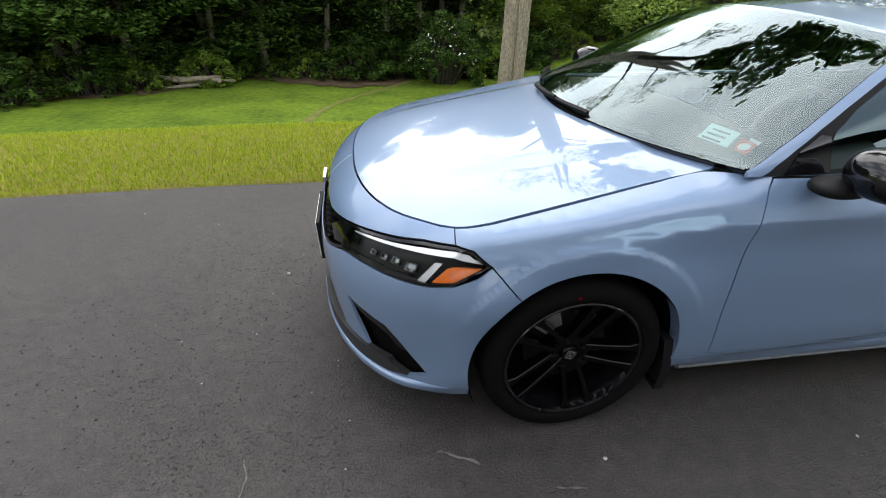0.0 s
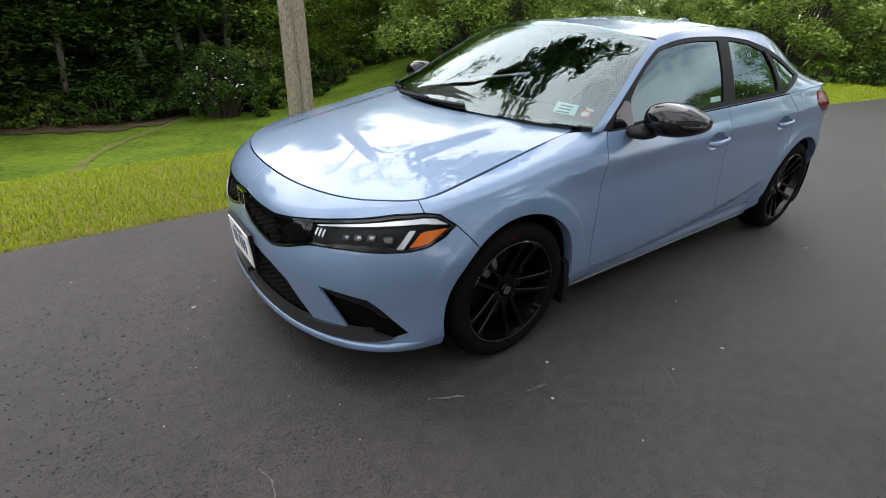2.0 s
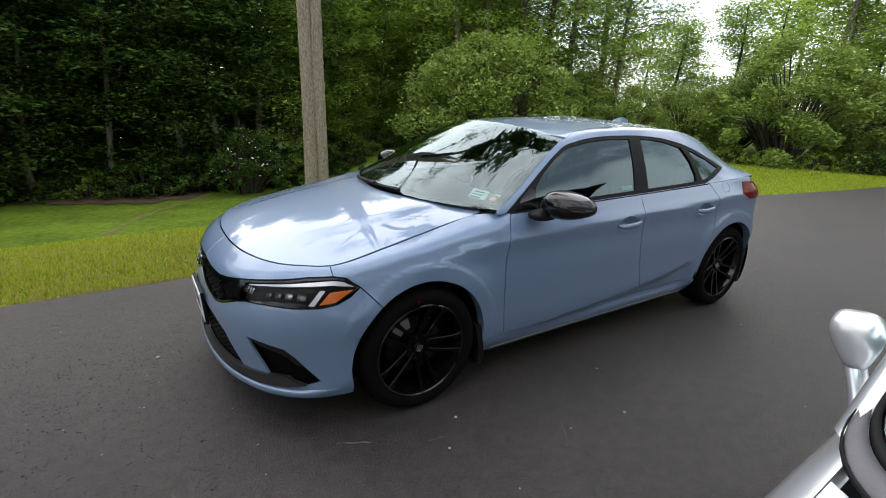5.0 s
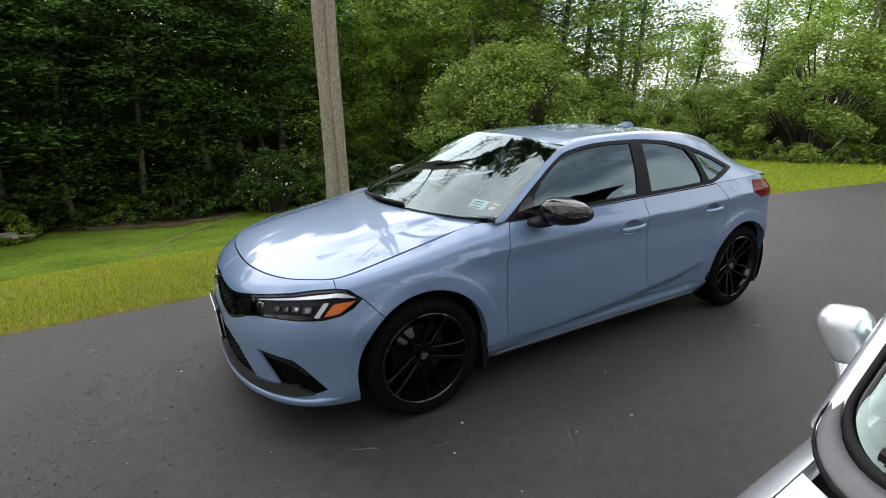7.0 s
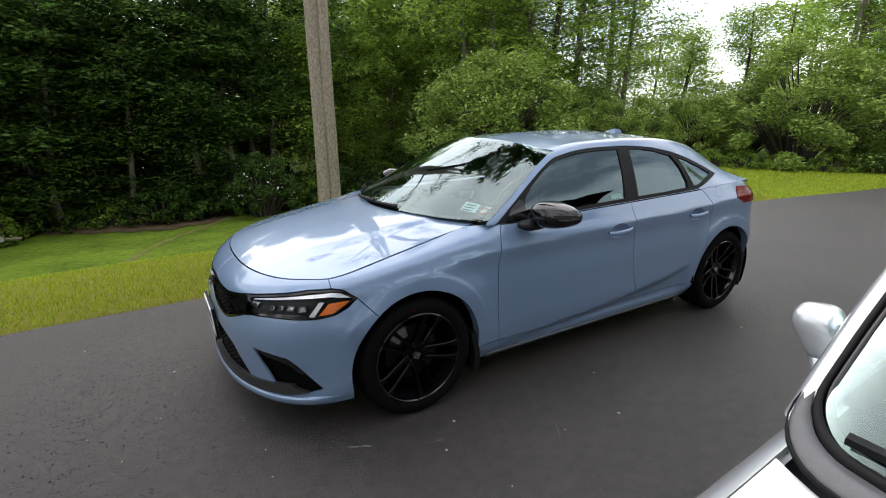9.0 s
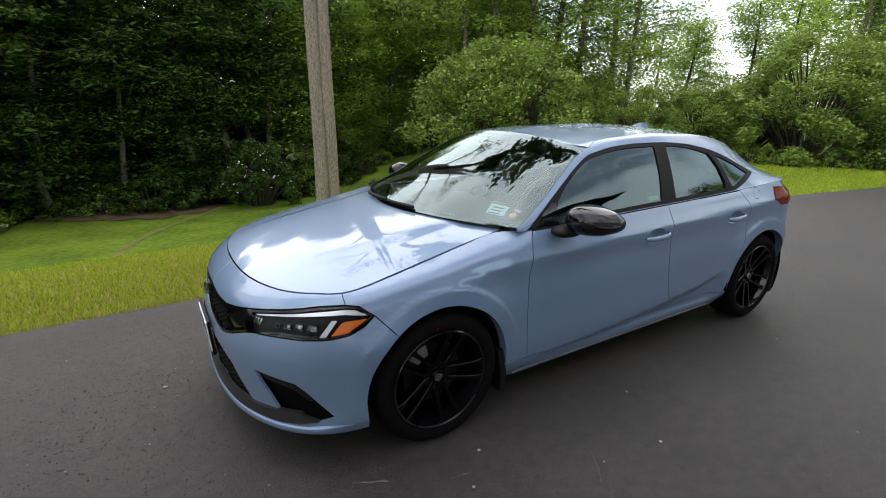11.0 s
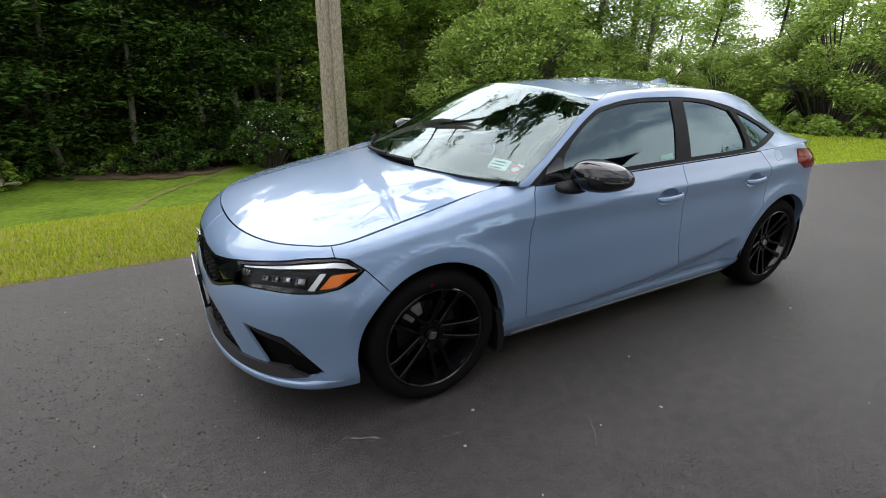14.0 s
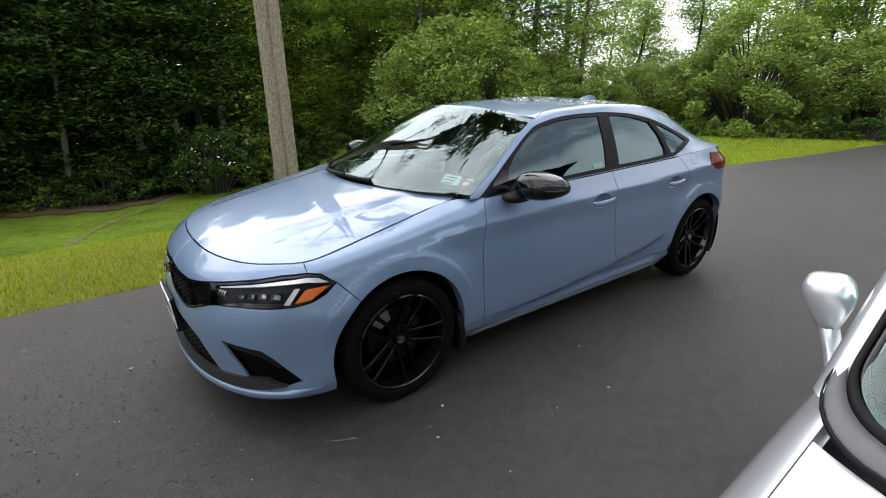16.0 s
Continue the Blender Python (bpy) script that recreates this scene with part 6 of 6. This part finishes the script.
block(bm, [[(-1.3, SC_Y - 0.75, z), (2.6, SC_Y - 0.75, z), (2.6, SC_Y + 0.75, z), (-1.3, SC_Y + 0.75, z)] for z in (0.16, 0.20)])
part("undertray", bm, DEEP_BLACK, silver)

for x, nm in ((-1.45, "nose"), (2.7, "tail_panel")):      # the closed ends
    ring = [sc_side(x, k) for k in range(8)]
    ring = ring + [(a, -b, c) for a, b, c in ring[::-1]]
    mid = (x + (-0.05 if x < 0 else 0.05), 0.0, 0.42)
    sc_part(nm, ring + [mid], [(i, (i + 1) % 16, 16) for i in range(16)], SILVER, "silver end panel")


# ---- grass blades, stones, marks, brush pile ----
GRASS = leaf_mat("grass_blade", (0.25, 0.33, 0.016), (0.52, 0.58, 0.07), 0.15)
DRY = leaf_mat("dry_grass_blade", (0.40, 0.36, 0.10), (0.55, 0.47, 0.20), 0.2)


def blades(name, label, n, x0, x1, near, far, length, material, seed, dense=1.0):
    """Single bent blades over a strip of lawn, nearer ones thicker sown."""
    rnd = np.random.default_rng(seed)
    x = rnd.uniform(x0, x1, n)
    over = near + (far - near) * rnd.random(n) ** dense
    y = drive_edge(x) + over
    z = ground_z(x, y) - 0.032
    c = np.stack([x, y, z], 1)
    h = length * rnd.uniform(0.5, 1.3, n)[:, None]
    a = rnd.uniform(0, 2 * math.pi, n)
    d = np.stack([np.cos(a), np.sin(a), 0 * a], 1)
    lean = np.stack([np.cos(a + 1.3), np.sin(a + 1.3), 0 * a], 1) * h * rnd.uniform(0.1, 0.8, n)[:, None]
    wd = 0.004 + 0.004 * rnd.random(n)[:, None]
    up = np.array((0, 0, 1.0))
    v = np.stack([c - d * wd, c + d * wd, c + lean * 0.4 + up * h * 0.6 + d * wd * 0.7, c + lean + up * h * 0.95, c + lean * 0.4 + up * h * 0.6 - d * wd * 0.7], 1).reshape(-1, 3)
    me = bpy.data.meshes.new(name)
    me.vertices.add(5 * n)
    me.vertices.foreach_set("co", v.ravel())
    me.loops.add(5 * n)
    me.loops.foreach_set("vertex_index", np.arange(5 * n))
    me.polygons.add(n)
    me.polygons.foreach_set("loop_start", np.arange(0, 5 * n, 5))
    me.update(calc_edges=True)
    me.materials.append(material)
    return tagged(new(name, me), label, "grass", kind="stuff")


# the bright blades stop past the crest, where the shade-toned lawn colour takes over
blades("grass", "mown grass blades along the driveway's edge", 150000, -6.5, 9, 0.0, 2.3, 0.042, GRASS, 1, 1.25)
blades("dry_grass", "yellowed dry grass among the green", 34000, -6.5, 9, -0.03, 1.6, 0.045, DRY, 2, 1.6)
blades("far_grass", "mown grass further along the lawn", 45000, 7, 20, 0.0, 4.5, 0.045, GRASS, 3, 1.2)

STONE = mat("pale_stone", (0.34, 0.32, 0.29), 0.8, vary=0.3, scale=30)
GRIT = mat("dark_grit", (0.03, 0.03, 0.03), 0.85, vary=0.3, scale=30)


def pebble(x, y, r, material, seed, label):
    r2 = random.Random(seed)
    bm = bmesh.new()
    bmesh.ops.create_icosphere(bm, subdivisions=1, radius=r)
    for vert in bm.verts:
        vert.co *= r2.uniform(0.7, 1.2)
        vert.co.z = vert.co.z * 0.55 + r * 0.3
    ob = part("pebble", bm, material, None, label, sharp=60)
    ob.location = (x, y, 0.0)
    return tagged(ob, label, "stone", "loose stones on the driveway")


for k, (x, y, r) in enumerate(((-1.10, 0.27, 0.016), (2.53, -1.20, 0.014), (0.89, -1.44, 0.012), (0.55, -1.39, 0.007), (-0.04, -1.21, 0.011), (0.11, -1.04, 0.010), (1.10, -1.08, 0.010), (2.05, -1.35, 0.007), (-0.85, -1.3, 0.006), (-1.6, 0.9, 0.008), (-1.35, -0.5, 0.006), (0.08, -1.55, 0.006), (1.8, -1.9, 0.007), (2.9, -1.6, 0.008), (-2.1, 1.1, 0.010))):
    pebble(x, y, r * 0.78, STONE, k, "pale pebble lying on the asphalt")


def grit(n, seed):
    rnd = np.random.default_rng(seed)
    v, f = [], []
    for k in range(n):
        near = rnd.random() < 0.6
        c = np.array((rnd.normal(-1.3, 0.5), rnd.normal(0.1, 0.6), 0.0)) if near else np.array((rnd.uniform(-2.5, 4.5), rnd.uniform(-2.4, 1.5), 0.0))
        r = rnd.uniform(0.002, 0.0055)
        b = len(v)
        v += [c + np.array(p) * r * rnd.uniform(0.7, 1.4) for p in ((1, 0, 0), (0, 1, 0), (-1, 0, 0), (0, -1, 0), (0, 0, 0.9))]
        f += [(b, b + 1, b + 4), (b + 1, b + 2, b + 4), (b + 2, b + 3, b + 4), (b + 3, b, b + 4)]
    return v, f


gv2, gf2 = grit(2600, 4)
tagged(mesh_object("grit", gv2, gf2, GRIT, smooth=False), "dark loose grit on the asphalt", "grit", kind="stuff")
gv2, gf2 = grit(50, 9)
tagged(mesh_object("pale_grit", gv2, gf2, STONE, smooth=False), "pale specks of grit on the asphalt", "grit", kind="stuff")
CHALK = mat("pale_scrape", (0.12, 0.112, 0.105), 0.9, vary=0.5, scale=60)


def scrape(pts, wd, seed):
    """A worn scrape: a broken row of thin flakes."""
    r2 = random.Random(seed)
    v, f = [], []
    pts = [Vector((*p, 0.0)) for p in pts]
    row = [a.lerp(b, k / 6) for a, b in zip(pts, pts[1:]) for k in range(6)] + [pts[-1]]
    for i, c in enumerate(row):
        way = row[min(i + 1, len(row) - 1)] - row[max(i - 1, 0)]
        side = Vector((-way.y, way.x, 0)).normalized() * wd * r2.uniform(0.1, 0.7)
        o = Vector((r2.uniform(-1, 1), r2.uniform(-1, 1), 0)) * wd * 0.4 + Vector((0, 0, 0.0035))
        v += [c - side + o, c + side + o]
    f = [(2 * i, 2 * i + 1, 2 * i + 3, 2 * i + 2) for i in range(len(row) - 1)]
    return tagged(mesh_object("scrape_mark", v, f, CHALK, smooth=False), "pale scrape mark on the asphalt", "mark", "scrapes on the driveway")


for k, (pts, wd) in enumerate((([(-1.12, -0.88), (-1.10, -0.95), (-1.11, -1.02), (-1.13, -1.08)], 0.005), ([(0.55, -1.31), (0.50, -1.40), (0.44, -1.47)], 0.005), ([(-0.47, -0.93), (-0.33, -1.0)], 0.010), ([(-0.1, -1.12), (0.0, -1.14)], 0.008))):
    scrape(pts, wd, k)

EARTH = mat("worn_earth", (0.22, 0.185, 0.055), 0.95, vary=0.5, scale=3, tint=(0.20, 0.24, 0.04), bump=0.6, bump_scale=40)
v, f = [], []
path = curve1([(6.4, -1.95), (8.6, -1.62), (10.2, -1.0), (11.2, -0.37), (12.2, 0.3), (13.4, 1.0)])
rp = random.Random(8)
ys = np.arange(6.4, 13.4, 0.2)
for y in ys:
    x = float(path(y))
    wd = 0.12 * rp.uniform(0.35, 1.4)
    for o in (-wd, 0, wd):
        v.append((x + o, y, float(ground_z(x + o, y)) - 0.030 + 0.012))
for i in range(len(ys) - 1):
    f += [(3 * i, 3 * i + 1, 3 * i + 4, 3 * i + 3), (3 * i + 1, 3 * i + 2, 3 * i + 5, 3 * i + 4)]
tagged(mesh_object("worn_track", v, f, EARTH), "narrow worn brown track across the lower lawn", "track", kind="structure")


def log(x, y, length, r, turn, tilt, lift):
    bm = bmesh.new()
    r2 = random.Random(int(x * 100))
    bmesh.ops.create_cone(bm, cap_ends=True, segments=9, radius1=r, radius2=r * 0.8, depth=length)
    for vert in bm.verts:
        vert.co.x += r2.uniform(-0.1, 0.1) * r
    ob = part("cut_log", bm, BARK, None, "", sharp=40)
    ob.matrix_world = pose(x, y, float(ground_z(x, y)) + r + lift, 90 + tilt, 0, turn)
    return tagged(ob, "grey-brown cut log on the brush pile", "log", "logs on the brush pile")


for k in range(16):
    log(-5.2 + rp.uniform(-0.9, 0.9), edge_y(-5.2) - 0.3 + rp.uniform(-0.4, 0.4), rp.uniform(0.6, 1.5), rp.uniform(0.03, 0.08), rp.uniform(30, 150), rp.uniform(-8, 8), 0.10 * (k % 3) - 0.03)


# ---- what stands behind the camera and shows only as a reflection: a house and some trees ----
SIDING = mat("pale_siding", (0.34, 0.34, 0.33), 0.7, vary=0.12, scale=2, bump=0.1, bump_scale=20)
SHINGLE = mat("dark_shingles", (0.045, 0.043, 0.042), 0.9, vary=0.35, scale=5, bump=0.4, bump_scale=40)
house = thing("house", "pale-sided house with a dark gabled roof", "house", pose(-1.7, -11.2, 0, 0, 0, 0))


def box_part(name, x0, x1, y0, y1, z0, z1, material, parent, label=""):
    bm = bmesh.new()
    block(bm, [[(x0, y0, z), (x1, y0, z), (x1, y1, z), (x0, y1, z)] for z in (z0, z1)])
    return part(name, bm, material, parent, label)


box_part("wall", -11, 11, -4, 4, -0.1, 5.3, SIDING, house)
bm = bmesh.new()
block(bm, [[(x, -4.6, 5.2), (x, 0, 7.9), (x, 4.6, 5.2), (x, 0, 5.4)] for x in (-11.5, 11.5)])
part("roof", bm, SHINGLE, house, "dark shingled gable roof", sharp=20)
for x in (-9, -6, -3, 1.5, 5, 8.5):
    win = box_part("window", x - 0.55, x + 0.55, 3.98, 4.06, 0.95, 2.35, PLATE_WHITE, house, "white framed window")
    box_part("pane", x - 0.47, x + 0.47, 4.05, 4.075, 1.03, 2.27, GLOSS_BLACK, win)
box_part("door", -0.75, 0.2, 3.98, 4.06, 0, 2.05, SHINGLE, house, "dark front door")
for k, (x, y, i, s) in enumerate(((21, -9, 3, 0.8), (24, -12, 1, 0.8), (27, -7, 7, 0.9), (22, -16, 6, 0.7), (-16, -16, 7, 0.8), (-17, -10, 6, 0.9), (-19, -5, 7, 0.9), (-21, 1, 6, 0.8), (0, -22, 7, 0.9))):
    plant(i, x, y, 40 * k, s)
